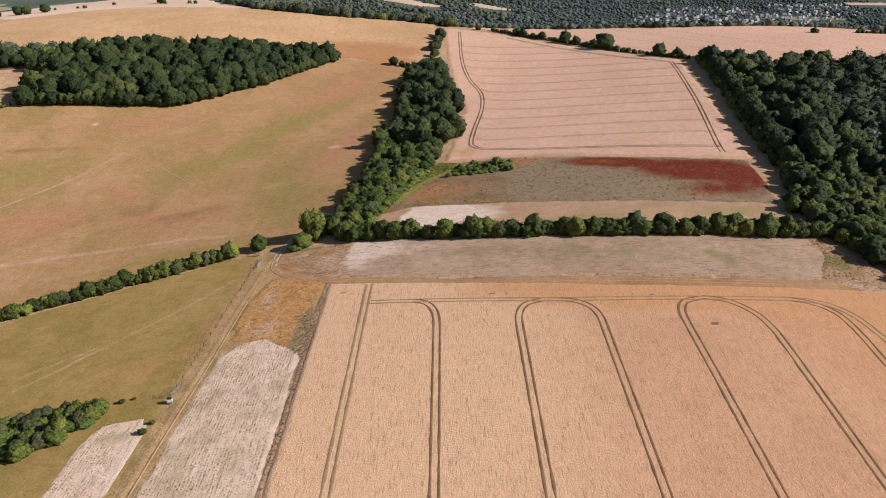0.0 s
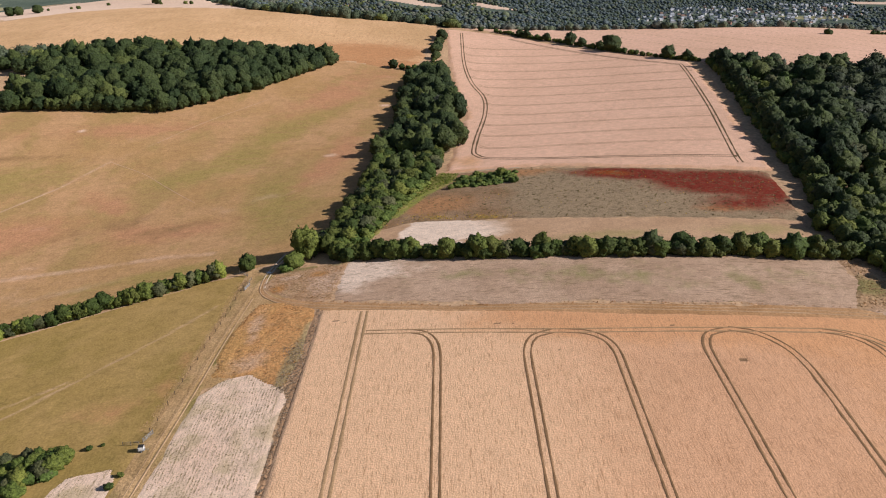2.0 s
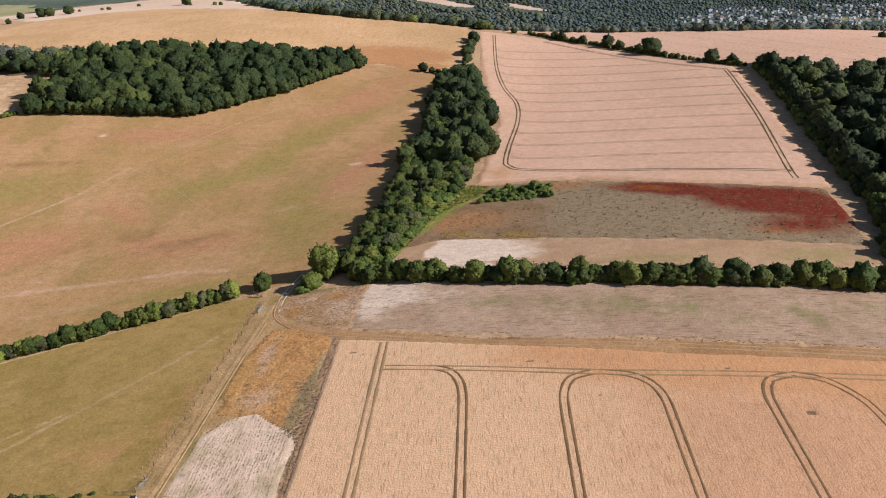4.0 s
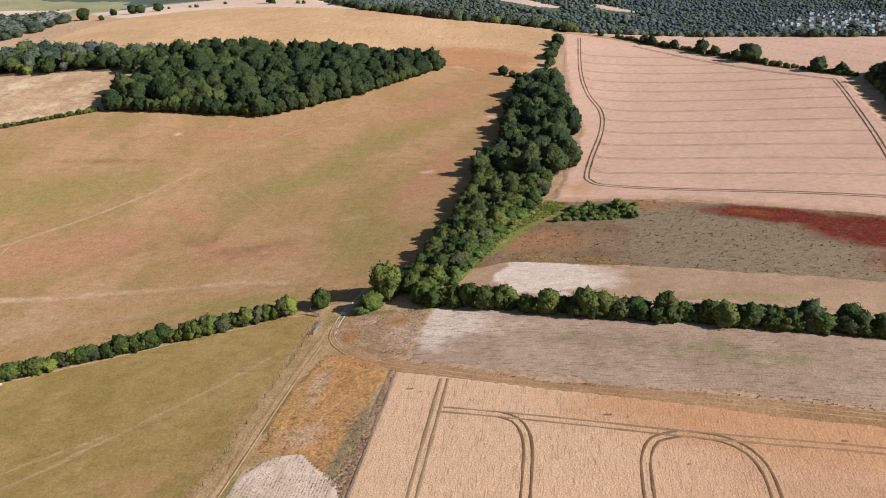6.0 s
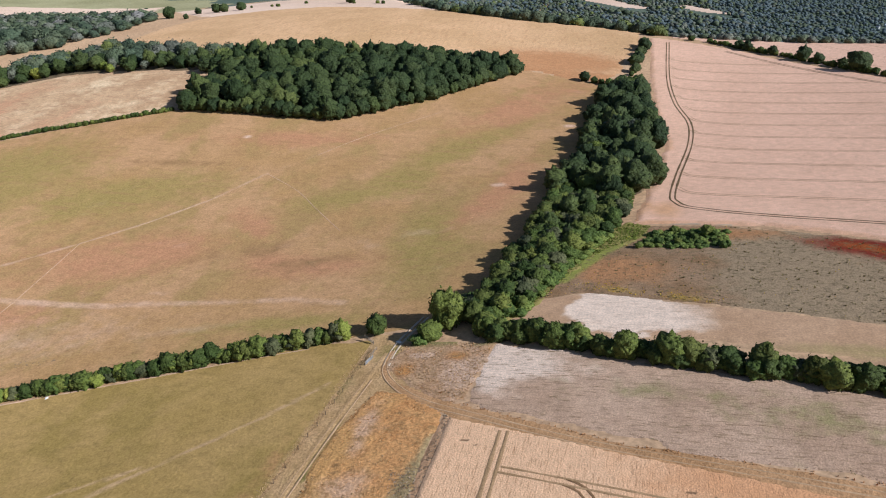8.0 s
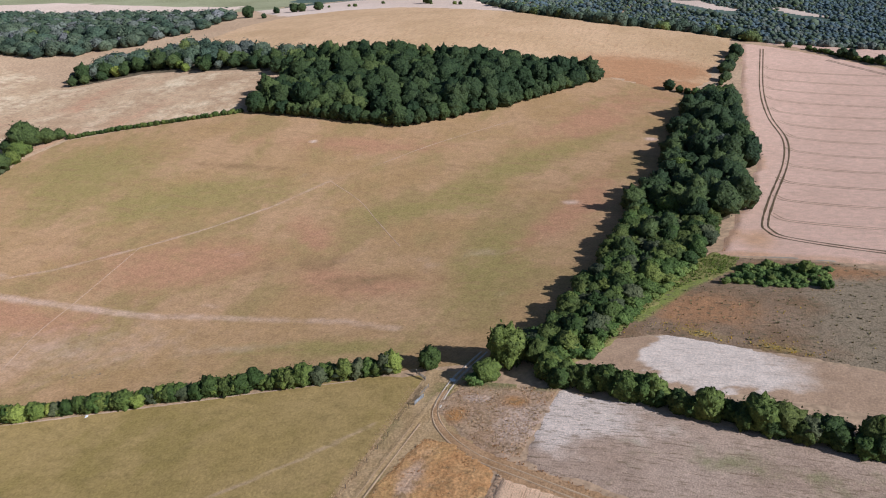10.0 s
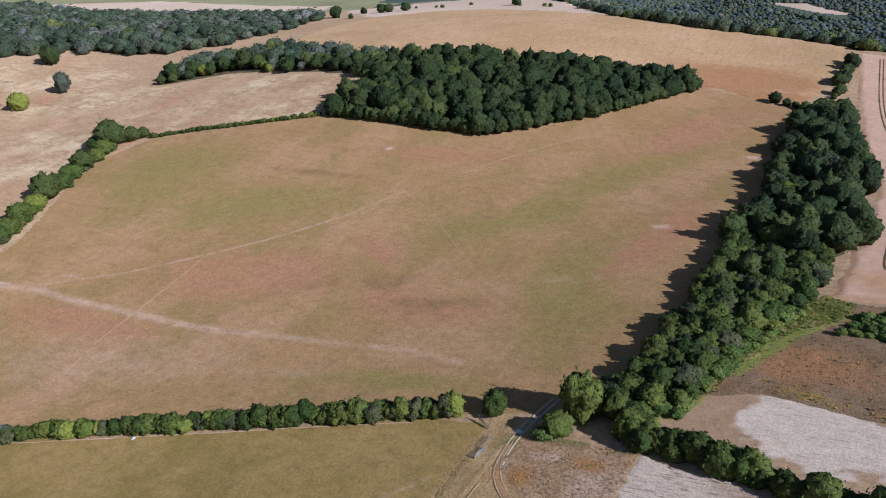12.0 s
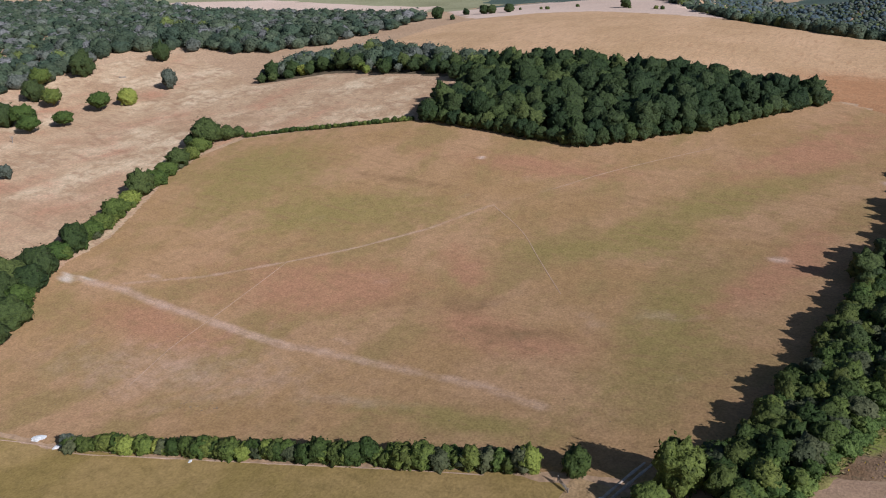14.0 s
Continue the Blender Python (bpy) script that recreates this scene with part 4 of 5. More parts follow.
for x, y, d in scatter(BELT_NORTH, 10.2, 3):
    west = float(np.interp(y, (392, 443, 505, 560, 596), (-34, -28, -27, -22, -18)))
    s = r.uniform(0.6, 0.86) if x < west + 11 else r.uniform(0.72, 1.08)
    plant(r.choice(("oak_tree", "oak_tree", "oak_tree", "beech_tree", "beech_tree", "ash_tree", "ash_tree", "maple_tree")), x, y, s, r.uniform(0.9, 1.1), "trees of the shelter belt", "", r)
hedge([(-33, 396), (-29, 412), (-25, 443), (-24, 505), (-19, 560), (-14, 592)], 5.2, [("oak_tree", 3), ("beech_tree", 2), ("ash_tree", 1)], "trees of the shelter belt", 27, (0.45, 0.68), 1.6)
plant("grey_tree", -2, 476, 1.15, 1.0, "trees of the shelter belt")
plant("lime_tree", -20, 448, 0.95, 1.0, "trees of the shelter belt", "mid-green rounded tree of the belt")
hedge([(-14, 594), (-9, 606), (-7, 622), (-6, 640), (-3, 680), (-1, 722)], 4.5, [("oak_tree", 2), ("hawthorn_bush", 2), ("ash_tree", 1)], "trees of the shelter belt", 14, (0.4, 0.7), 1.5)
BELT_SOUTH = [(-50, 278), (-45, 298), (-38, 335), (-36, 362), (-34, 392), (0, 388), (-3, 362), (-11, 338), (-17, 322), (-25, 297), (-32, 276), (-35, 268), (-44, 272)]
r = random.Random(4)
FLANK = [(-33, 272), (-30, 281), (-25, 295), (-20, 312), (-13.5, 330), (-7, 341), (0, 354), (5, 372), (7, 392)]
for x, y, d in scatter(BELT_SOUTH, 3.7, 4, 0.42):
    off = along(np.array([x]), np.array([y]), FLANK)[0]
    if off < 4.0:
        plant(r.choice(("bramble_bush", "bramble_bush", "hazel_bush")), x, y, r.uniform(0.75, 1.2), r.uniform(0.75, 1.1), "bushes of the shelter belt", "", r)
    elif off < 9:
        plant(r.choice(("hazel_bush", "hazel_bush", "hawthorn_bush", "bramble_bush", "sallow_bush")), x, y, r.uniform(0.9, 1.45), r.uniform(0.8, 1.1), "bushes of the shelter belt", "", r)
    else:
        plant(r.choice(("hazel_bush", "elder_bush", "elder_bush", "hawthorn_bush", "sallow_bush")), x, y, r.uniform(0.9, 1.6), r.uniform(0.75, 1.05), "bushes of the shelter belt", "", r)
for x, y, s in ((-24, 366, 0.72), (-30, 352, 0.6), (-18, 376, 0.7), (-34, 330, 0.5), (-28, 318, 0.42), (-39, 306, 0.45), (-22, 342, 0.45)):
    plant("ash_tree", x, y, s, 1.0, "trees of the shelter belt")
hedge([(-31, 279), (-26.5, 293), (-21.5, 309), (-15, 327), (-7, 343)], 2.0, [("bramble_bush", 1)], "brambles of the shelter belt", 21, (0.45, 0.85), 1.6)
EAST_SCRUB = [(152, 306), (142, 263), (137, 243), (144, 233), (147, 220), (152, 210), (180, 205), (215, 236), (232, 270), (200, 300)]
for x, y, d in scatter(EAST_SCRUB, 6.0, 23):
    if r.random() < 0.6:
        plant(r.choice(("ash_tree", "maple_tree", "oak_tree")), x, y, r.uniform(0.38, 0.62), 1.0, "trees of the eastern wood", "", r)
    else:
        plant(r.choice(("hazel_bush", "hazel_bush", "hawthorn_bush", "hawthorn_bush", "sallow_bush", "bramble_bush")), x, y, r.uniform(1.2, 1.9), r.uniform(0.75, 1.0), "bushes of the eastern wood", "", r)
EAST_WOOD = [(203, 574), (192, 496), (176, 411), (164, 349), (158, 308), (200, 300), (232, 272), (250, 300), (290, 420), (310, 500), (290, 520), (230, 530)]
wood(EAST_WOOD, 10.2, lambda x, y: [("oak_tree", 2), ("ash_tree", 3), ("sallow_tree", 4), ("maple_tree", 2)] if blot(205, 480, 22, 60, 10)(x, y) > 0.4 else
     [("oak_tree", 4), ("beech_tree", 4), ("ash_tree", 4), ("grey_tree", 1), ("sallow_tree", 1)], "trees of the eastern wood", 5, (0.6, 1.1), 42,
     [(230, 530), (203, 574), (192, 496), (176, 411), (164, 349), (158, 308), (200, 300)],
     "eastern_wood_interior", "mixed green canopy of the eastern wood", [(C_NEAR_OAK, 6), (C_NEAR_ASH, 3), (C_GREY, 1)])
CROSS = [(-40, 268), (-28, 264), (-4, 258), (24, 252.5), (63, 247), (101, 244.5), (137, 243)]
hedge(CROSS, 1.9, [("blackthorn_bush", 5), ("hazel_bush", 3), ("sallow_bush", 1)], "bushes of the cross hedge", 6, (0.7, 1.25), 1.9)
hedge(CROSS, 5.5, [("hawthorn_bush", 4), ("hazel_bush", 2)], "bushes of the cross hedge", 26, (1.2, 1.7), 1.6)
plant("oak_tree", 72, 247, 0.55, 0.95, "trees of the cross hedge")
plant("hazel_bush", 2, 256, 1.3, 1.3, "bushes of the cross hedge")
hedge([(-205, 216), (-186, 224.5), (-170, 231.5), (-154, 238), (-139, 244), (-123, 250.5), (-106, 257), (-92, 262), (-83, 265.5)], 1.9,
      [("hawthorn_bush", 3), ("hazel_bush", 3), ("maple_bush", 2), ("sallow_bush", 1)], "bushes of the pasture hedge", 7, (0.8, 1.3), 0.9)
plant("grey_tree", -206, 216, 0.42, 0.9, "bushes of the pasture hedge", "dull grey-green bush at the end of the hedge")
plant("lime_tree", -196, 221, 0.45, 0.9, "bushes of the pasture hedge", "bright green rounded bush in the hedge")
plant("lime_tree", -160, 236.5, 0.45, 0.9, "bushes of the pasture hedge", "bright green rounded bush in the hedge")
plant("hawthorn_bush", -73.5, 269.5, 1.35, 1.0, "bushes of the pasture hedge")
plant("hazel_bush", -54.5, 264.5, 1.4, 0.95, "bushes of the cross hedge")
plant("bramble_bush", -57, 262, 1.1, 1.1, "bushes of the cross hedge")
plant("maple_tree", -51.5, 273.5, 0.84, 1.5, "trees of the shelter belt", "tall mid-green tree beside the farm track", random.Random(5))
for x, y, s, n in ((-296, 232, 0.9, "oak_tree"), (-304, 246, 0.85, "ash_tree"), (-313, 238, 1.0, "oak_tree"), (-318, 256, 0.8, "maple_tree"), (-327, 250, 1.0, "oak_tree"), (-331, 266, 0.85, "oak_tree"),
                   (-341, 262, 1.0, "ash_tree"), (-342, 276, 0.9, "oak_tree"), (-349, 288, 0.85, "maple_tree"), (-351, 298, 0.9, "ash_tree"), (-356, 309, 0.85, "maple_tree"), (-360, 318, 0.8, "maple_tree"),
                   (-367, 330, 0.95, "maple_tree"), (-373, 342, 0.85, "lime_tree"), (-380, 354, 0.95, "ash_tree"), (-386, 366, 0.9, "maple_tree"), (-391, 378, 0.8, "maple_tree"), (-396, 390, 0.85, "ash_tree"),
                   (-400, 402, 0.75, "maple_tree"), (-405, 413, 0.8, "maple_tree")):
    plant(n, x, y, s * 1.22, r.uniform(0.8, 1.0), "trees of the western hedge", "", r)
hedge([(-343, 282), (-352, 308), (-369, 336), (-388, 370), (-402, 404)], 6.0, [("hazel_bush", 3), ("sallow_bush", 1)], "bushes of the western hedge", 9, (1.0, 1.5), 2.0)
for x, y, s in ((-412, 424, 1.35), (-404, 434, 0.75), (-419, 417, 0.7), (-400, 440, 0.55)):
    plant("ash_tree", x, y, s, 1.0, "trees of the western hedge", "", random.Random(2))
hedge([(-393, 440), (-370, 452), (-342, 464), (-318, 475), (-293, 487)], 1.7, [("hazel_bush", 1), ("hawthorn_bush", 1)], "bushes of the low hedge", 10, (0.5, 0.72), 0.6)
hedge([(49, 727), (73, 704), (111, 663), (138, 628), (173, 588), (190, 568)], 2.9, [("hawthorn_bush", 3), ("hazel_bush", 2)], "bushes of the hilltop hedge", 11, (0.45, 0.95), 1.2)
for x, y, s in ((70, 706, 0.5), (76, 700, 0.55), (92, 685, 0.5), (110, 666, 0.72), (118, 655, 0.55), (138, 630, 0.95), (131, 641, 0.45), (173, 589, 0.72), (184, 578, 0.5)):
    plant("oak_tree", x, y, s, 1.0, "trees of the hilltop hedge")
plant("hawthorn_bush", 326, 655, 1.2, 0.9, "bushes of the hilltop wheat", "round dark bush alone in the hilltop wheat")
hedge([(370, 664), (398, 671), (440, 680), (500, 690)], 4.0, [("hawthorn_bush", 1)], "bushes of the hilltop wheat", 43, (0.6, 0.9), 0.8)
plant("hawthorn_bush", 36, 734, 1.0, 1.0, "bushes of the hilltop hedge")
for x, y, s, n in ((-632, 437, 1.1, "field_oak"), (-574, 414, 0.9, "field_oak"), (-588, 453, 1.15, "field_oak"), (-582, 474, 1.1, "lime_tree"), (-673, 571, 1.0, "oak_tree"),
                   (-599, 397, 1.2, "field_oak"), (-578, 390, 1.0, "field_oak"), (-691, 459, 1.2, "field_oak"), (-694, 501, 1.2, "oak_tree"),
                   (-660, 436, 1.0, "oak_tree"), (-489, 331, 0.6, "grey_tree"), (-610, 388, 1.0, "oak_tree")):
    plant(n, x, y, s * 1.3, 1.0, "trees of the parched field")
plant("dead_tree", -566, 371, 1.0, 1.0, "trees of the parched field")
plant("dead_tree", -654, 447, 1.0, 1.0, "trees of the parched field")
plant("grey_tree", -586, 518, 1.3, 1.2, "trees of the parched field")
for x, y, s, n in ((-39, 598, 0.5, "oak_tree"), (-32, 595, 1.0, "hawthorn_bush"), (-27, 593, 0.9, "hawthorn_bush"), (-22, 590, 1.1, "hazel_bush")):
    plant(n, x, y, s, 1.0, "trees of the shelter belt")
wood([(3, 332), (18, 331), (34, 331), (35, 346), (22, 350), (9, 347)], 2.5, [("bramble_bush", 5), ("hazel_bush", 1)], "bushes of the fallow clump", 12, (0.55, 0.85))
plant("hazel_bush", 28, 344, 0.95, 1.0, "bushes of the fallow clump")
wood([(-130, 158), (-95, 163), (-90, 160), (-92, 152), (-100, 144), (-130, 130)], 2.8, [("bramble_bush", 2), ("hazel_bush", 3), ("sallow_bush", 1)], "bushes by the small plot", 13, (0.7, 1.2))
for x, y, s in ((-86, 163, 0.32), (-83, 164, 0.2), (-74, 147, 0.4), (-73, 151, 0.3)):
    plant("hawthorn_bush", x, y, s, 0.9, "bushes by the small plot")
for x, y, s, n in ((-512, 812, 0.95, "oak_tree"), (-480, 795, 0.4, "oak_tree"), (-500, 850, 0.55, "oak_tree"), (-478, 853, 0.75, "oak_tree"), (-470, 856, 0.7, "oak_tree"),
                   (-455, 868, 0.7, "oak_tree"), (-462, 905, 0.7, "hawthorn_bush"), (-432, 900, 0.7, "hawthorn_bush"), (-420, 892, 0.9, "hawthorn_bush"), (-397, 920, 0.8, "hawthorn_bush"),
                   (-330, 895, 0.75, "oak_tree"), (-322, 886, 0.6, "hawthorn_bush"), (-292, 880, 0.9, "hazel_bush"), (-284, 876, 0.9, "hawthorn_bush")):
    plant(n, x, y, s, 1.0, "trees of the far hedge")

hedge([(202, 570), (192, 496), (176, 411), (164, 349), (159, 312)], 4.6, [("oak_tree", 3), ("beech_tree", 2), ("ash_tree", 1)], "trees of the eastern wood", 24, (0.5, 0.78), 1.6)
# shrubs and leaf litter at the edges of the woods
hedge([(196, 560), (187, 496), (171, 411), (159, 349), (152, 303), (139, 263)], 5.0, [("hazel_bush", 3), ("hawthorn_bush", 2), ("bramble_bush", 1)], "bushes of the eastern wood", 15, (0.8, 1.3), 1.5)
for place, outline in (("copse", COPSE), ("western belt", WEST_BELT), ("shelter belt", BELT_NORTH), ("eastern wood", EAST_WOOD), ("eastern scrub", EAST_SCRUB), ("bushes", BELT_SOUTH)):
    sheet("leaf_litter", [(x * 0.96 + 0.04 * sum(p[0] for p in outline) / len(outline), y * 0.96 + 0.04 * sum(p[1] for p in outline) / len(outline)) for x, y in outline], 4.0, 0.16, M_LITTER, "shaded leaf litter under the " + place, "woodland floor", None, 1.0, 2.0)
def sized(spots, low, high, more, patch, r):
    """Trees of a crowd: spots with a size each, taller in patches."""
    a = np.array([q[:2] for q in spots])
    tall = more * np.maximum(0, rough(a[:, 0], a[:, 1], patch))
    return [(x, y, r.uniform(low, high) + t) for (x, y), t in zip(a.tolist(), tall.tolist())]


# far woods
r = random.Random(31)
NORTH_WEST = [(-697, 415), (-700, 470), (-728, 525), (-735, 565), (-705, 592), (-672, 606), (-612, 622), (-564, 637), (-535, 660), (-500, 720), (-520, 800), (-560, 850), (-740, 890),
              (-900, 800), (-1120, 850), (-1330, 720), (-1250, 480), (-900, 250), (-720, 300)]
west_trees = sized(scatter(NORTH_WEST, 13.0, 32, 0.45), 0.6, 1.0, 0.4, 50.0, r)
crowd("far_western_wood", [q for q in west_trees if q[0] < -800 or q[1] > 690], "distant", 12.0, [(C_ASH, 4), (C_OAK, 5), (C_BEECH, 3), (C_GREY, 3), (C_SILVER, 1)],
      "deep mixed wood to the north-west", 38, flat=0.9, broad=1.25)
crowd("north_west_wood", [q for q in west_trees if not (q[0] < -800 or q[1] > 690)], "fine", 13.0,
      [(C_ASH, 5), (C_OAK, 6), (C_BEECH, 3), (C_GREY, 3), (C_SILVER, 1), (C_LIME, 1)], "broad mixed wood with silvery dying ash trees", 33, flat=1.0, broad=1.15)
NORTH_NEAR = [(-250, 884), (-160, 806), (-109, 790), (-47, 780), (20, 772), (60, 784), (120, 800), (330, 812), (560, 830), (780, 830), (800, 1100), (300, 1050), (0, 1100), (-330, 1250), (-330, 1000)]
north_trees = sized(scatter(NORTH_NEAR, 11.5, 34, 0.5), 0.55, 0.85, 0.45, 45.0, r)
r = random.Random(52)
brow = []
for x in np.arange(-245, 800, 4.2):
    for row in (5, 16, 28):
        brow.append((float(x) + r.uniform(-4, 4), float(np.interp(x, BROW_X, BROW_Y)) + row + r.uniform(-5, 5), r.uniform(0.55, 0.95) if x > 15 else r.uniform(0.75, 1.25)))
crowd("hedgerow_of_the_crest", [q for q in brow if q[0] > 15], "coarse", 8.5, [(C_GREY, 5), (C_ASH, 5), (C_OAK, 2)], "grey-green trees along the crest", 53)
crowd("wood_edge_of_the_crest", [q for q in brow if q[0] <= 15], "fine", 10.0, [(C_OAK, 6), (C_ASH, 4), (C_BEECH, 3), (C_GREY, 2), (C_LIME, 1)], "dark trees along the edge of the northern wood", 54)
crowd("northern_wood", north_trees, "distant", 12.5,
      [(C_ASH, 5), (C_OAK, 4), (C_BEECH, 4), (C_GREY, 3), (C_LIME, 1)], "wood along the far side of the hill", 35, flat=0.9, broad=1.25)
TOWN = [(400, 1780), (602, 2040), (829, 2170), (1160, 2220), (1130, 2030), (910, 1860), (642, 1790)]
homes = [(x, y) for x, y, d in scatter(TOWN, 27.0, 42, 0.42) if rough(np.array([x]), np.array([y]), 90.0)[0] > -0.35][:290]
HOMES = np.array(homes)
NORTH_FAR = [(-600, 1550), (0, 1400), (500, 1380), (1000, 1380), (1250, 1500), (1400, 2100), (1200, 2400), (300, 2400), (-700, 2300)]
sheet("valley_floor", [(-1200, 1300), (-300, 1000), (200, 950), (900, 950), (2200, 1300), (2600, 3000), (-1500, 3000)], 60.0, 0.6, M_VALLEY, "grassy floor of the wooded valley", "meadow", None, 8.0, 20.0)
GLADES = [[(-206, 2215), (-118, 2138), (-60, 2070), (0, 2055), (10, 2085), (-50, 2140), (-100, 2220)], [(60, 2120), (115, 2040), (185, 1985), (205, 1995), (150, 2065), (100, 2130)],
          [(1180, 2215), (1430, 2225), (1430, 2275), (1180, 2265)], [(870, 1935), (1045, 1945), (1045, 1990), (870, 1980)]]
for glade in GLADES:
    sheet("far_clearing", glade, 12.0, 1.2, M_PALE if glade[0][0] != 870 else M_FAR_MEADOW, "pale dry field among the valley woods", "field", None, 5.0, 4.0)


spots = np.array([q[:2] for q in scatter(NORTH_FAR, 12.0, 36, 0.5)])
open_ground = np.zeros(len(spots), bool)
for glade in GLADES:
    for up in (0.0, 35.0, 70.0):
        open_ground |= inside(spots[:, 0], spots[:, 1] + up, glade) > 4
to_home = np.min(np.hypot(HOMES[None, :, 0] - spots[:, None, 0], (HOMES[None, :, 1] - spots[:, None, 1] - 16) * 0.7), axis=1)
spots = spots[~open_ground & ((to_home > 12) | (np.random.default_rng(8).random(len(spots)) < 0.15))]
distant = (spots[:, 1] > 1720) & (spots[:, 0] > 150)
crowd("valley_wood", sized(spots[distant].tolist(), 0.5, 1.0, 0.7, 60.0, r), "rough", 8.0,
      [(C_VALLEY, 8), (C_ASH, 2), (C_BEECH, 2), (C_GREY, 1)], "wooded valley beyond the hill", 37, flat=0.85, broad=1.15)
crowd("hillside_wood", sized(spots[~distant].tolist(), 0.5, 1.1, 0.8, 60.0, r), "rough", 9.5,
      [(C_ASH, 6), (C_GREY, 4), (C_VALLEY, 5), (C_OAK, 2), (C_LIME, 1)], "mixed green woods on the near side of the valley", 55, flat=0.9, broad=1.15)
sheet("far_meadow", [(-1500, 900), (-1120, 860), (-900, 810), (-740, 900), (-600, 970), (-620, 1250), (-1300, 1400)], 25.0, 0.5, M_FAR_MEADOW, "greenish far meadow", "meadow", None, 8.0, 4.0)
sheet("far_stubble", [(-1100, 880), (-900, 820), (-745, 905), (-640, 960), (-700, 1060), (-1000, 1000)], 15.0, 1.2, M_PALE, "pale far stubble field", "field", None, 5.0, 3.0)


# ---- houses of the valley ----
def gable_house(name, long, wide, eaves, ridge, wall_mat, roof_mat):
    root = new(name)
    b = bmesh.new()
    bmesh.ops.create_cube(b, size=1.0, matrix=Matrix.Translation((0, 0, eaves / 2 - 0.5)) @ Matrix.Diagonal((long, wide, eaves + 1, 1)))
    me = bpy.data.meshes.new("wall")
    b.to_mesh(me)
    b.free()
    me.materials.append(wall_mat)
    part("wall", me, root)
    o, w = long / 2 + 0.3, wide / 2 + 0.4
    verts = [(-o, -w, eaves - 0.2), (o, -w, eaves - 0.2), (o, 0, ridge), (-o, 0, ridge), (-o, w, eaves - 0.2), (o, w, eaves - 0.2)]
    part("roof", mesh_of("roof", verts, [(0, 1, 2, 3), (3, 2, 5, 4), (0, 3, 4), (1, 5, 2), (0, 4, 5, 1)], roof_mat, False), root)
    for s in (-1, 1):
        for q in (-0.25, 0.25):
            wv = [(long * q - 0.7, s * (wide / 2 + 0.04), 1.0), (long * q + 0.7, s * (wide / 2 + 0.04), 1.0), (long * q + 0.7, s * (wide / 2 + 0.04), 2.3), (long * q - 0.7, s * (wide / 2 + 0.04), 2.3)]
            part("window", mesh_of("window", wv, [(0, 1, 2, 3) if s < 0 else (3, 2, 1, 0)], M_GLASS, False), root)
    return root


k = Nodes("window_glass", 0.1)
M_GLASS = k.done(k.mix(0.5, (0.03, 0.035, 0.04), (0.05, 0.055, 0.06)))
k = Nodes("render_wall", 0.8)
M_RENDER = k.done(k.mix(k.noise(0.5), (0.52, 0.51, 0.50), (0.66, 0.65, 0.63)))
k = Nodes("brick_wall", 0.85)
M_BRICK = k.done(k.mix(k.noise(0.5), (0.30, 0.15, 0.10), (0.42, 0.24, 0.17)))
k = Nodes("slate_roof", 0.6)
M_SLATE = k.done(k.mix(k.noise(0.4), (0.30, 0.32, 0.36), (0.46, 0.48, 0.52)))
k = Nodes("tile_roof", 0.8)
M_TILE = k.done(k.mix(k.noise(0.4), (0.22, 0.13, 0.10), (0.34, 0.22, 0.17)))
models = [gable_house("house", 12, 8, 5.2, 8.5, M_RENDER, M_SLATE), gable_house("house", 14, 8, 5.0, 8.2, M_BRICK, M_TILE), gable_house("house", 10, 8, 5.2, 8.6, M_RENDER, M_TILE)]
looks = ["white rendered house with a grey slate roof", "red brick house with a brown tiled roof", "white rendered house with a brown tiled roof"]
r = random.Random(41)
used_models = set()
for x, y in homes:
    i = r.choices((0, 1, 2), (10, 1, 1))[0]
    m = pose(x, y, float(level(np.array([x]), np.array([y]))[0]) + 0.5, 0, 0, r.choice((0, 30, 90, 120)) + r.uniform(-12, 12)) @ Matrix.Scale(r.uniform(0.6, 0.85), 4)
    if i in used_models:
        ob = copy_thing(models[i], m)
    else:
        ob = models[i]
        used_models.add(i)
    ob.matrix_basis = m
    tagged(ob, looks[i], "house", "houses of the valley town")
barn = gable_house("barn", 14, 8, 4.0, 6.5, M_RENDER, M_SLATE)
barn.matrix_basis = pose(-452, 642, float(level(np.array([-452.0]), np.array([642.0]))[0]), 0, 0, 25)
tagged(barn, "pale farm barn behind the western belt", "barn")


# ---- tufts, flowers and stalks ----
def tufts(name, spots, high, wide, material, label, category, seed, blades=4, kind="stuff"):
    """ONE mesh of many small leaning blades at spots (x, y, lift, size)."""
    g = np.random.default_rng(seed)
    a = np.array(spots)
    n = len(a)
    z = level(a[:, 0], a[:, 1]) + a[:, 2]
    verts = np.empty((n, blades, 3, 3))
    for b in range(blades):
        t = g.uniform(0, 2 * math.pi, n)
        w, h = wide * a[:, 3] * g.uniform(0.6, 1.3, n), high * a[:, 3] * g.uniform(0.6, 1.3, n)
        lean = g.uniform(0.2, 0.8, n) * h
        c, s = np.cos(t), np.sin(t)
        bx, by = a[:, 0] + c * w * 0.2, a[:, 1] + s * w * 0.2
        verts[:, b, 0] = np.stack([bx - s * w * 0.5, by + c * w * 0.5, z - 0.05], 1)
        verts[:, b, 1] = np.stack([bx + s * w * 0.5, by - c * w * 0.5, z - 0.05], 1)
        verts[:, b, 2] = np.stack([bx + c * lean, by + s * lean, z + h], 1)
    faces = np.arange(n * blades * 3).reshape(-1, 3)
    return tagged(new(name, mesh_of(name, verts.reshape(-1, 3).tolist(), faces.tolist(), material, False)), label, category, kind=kind)


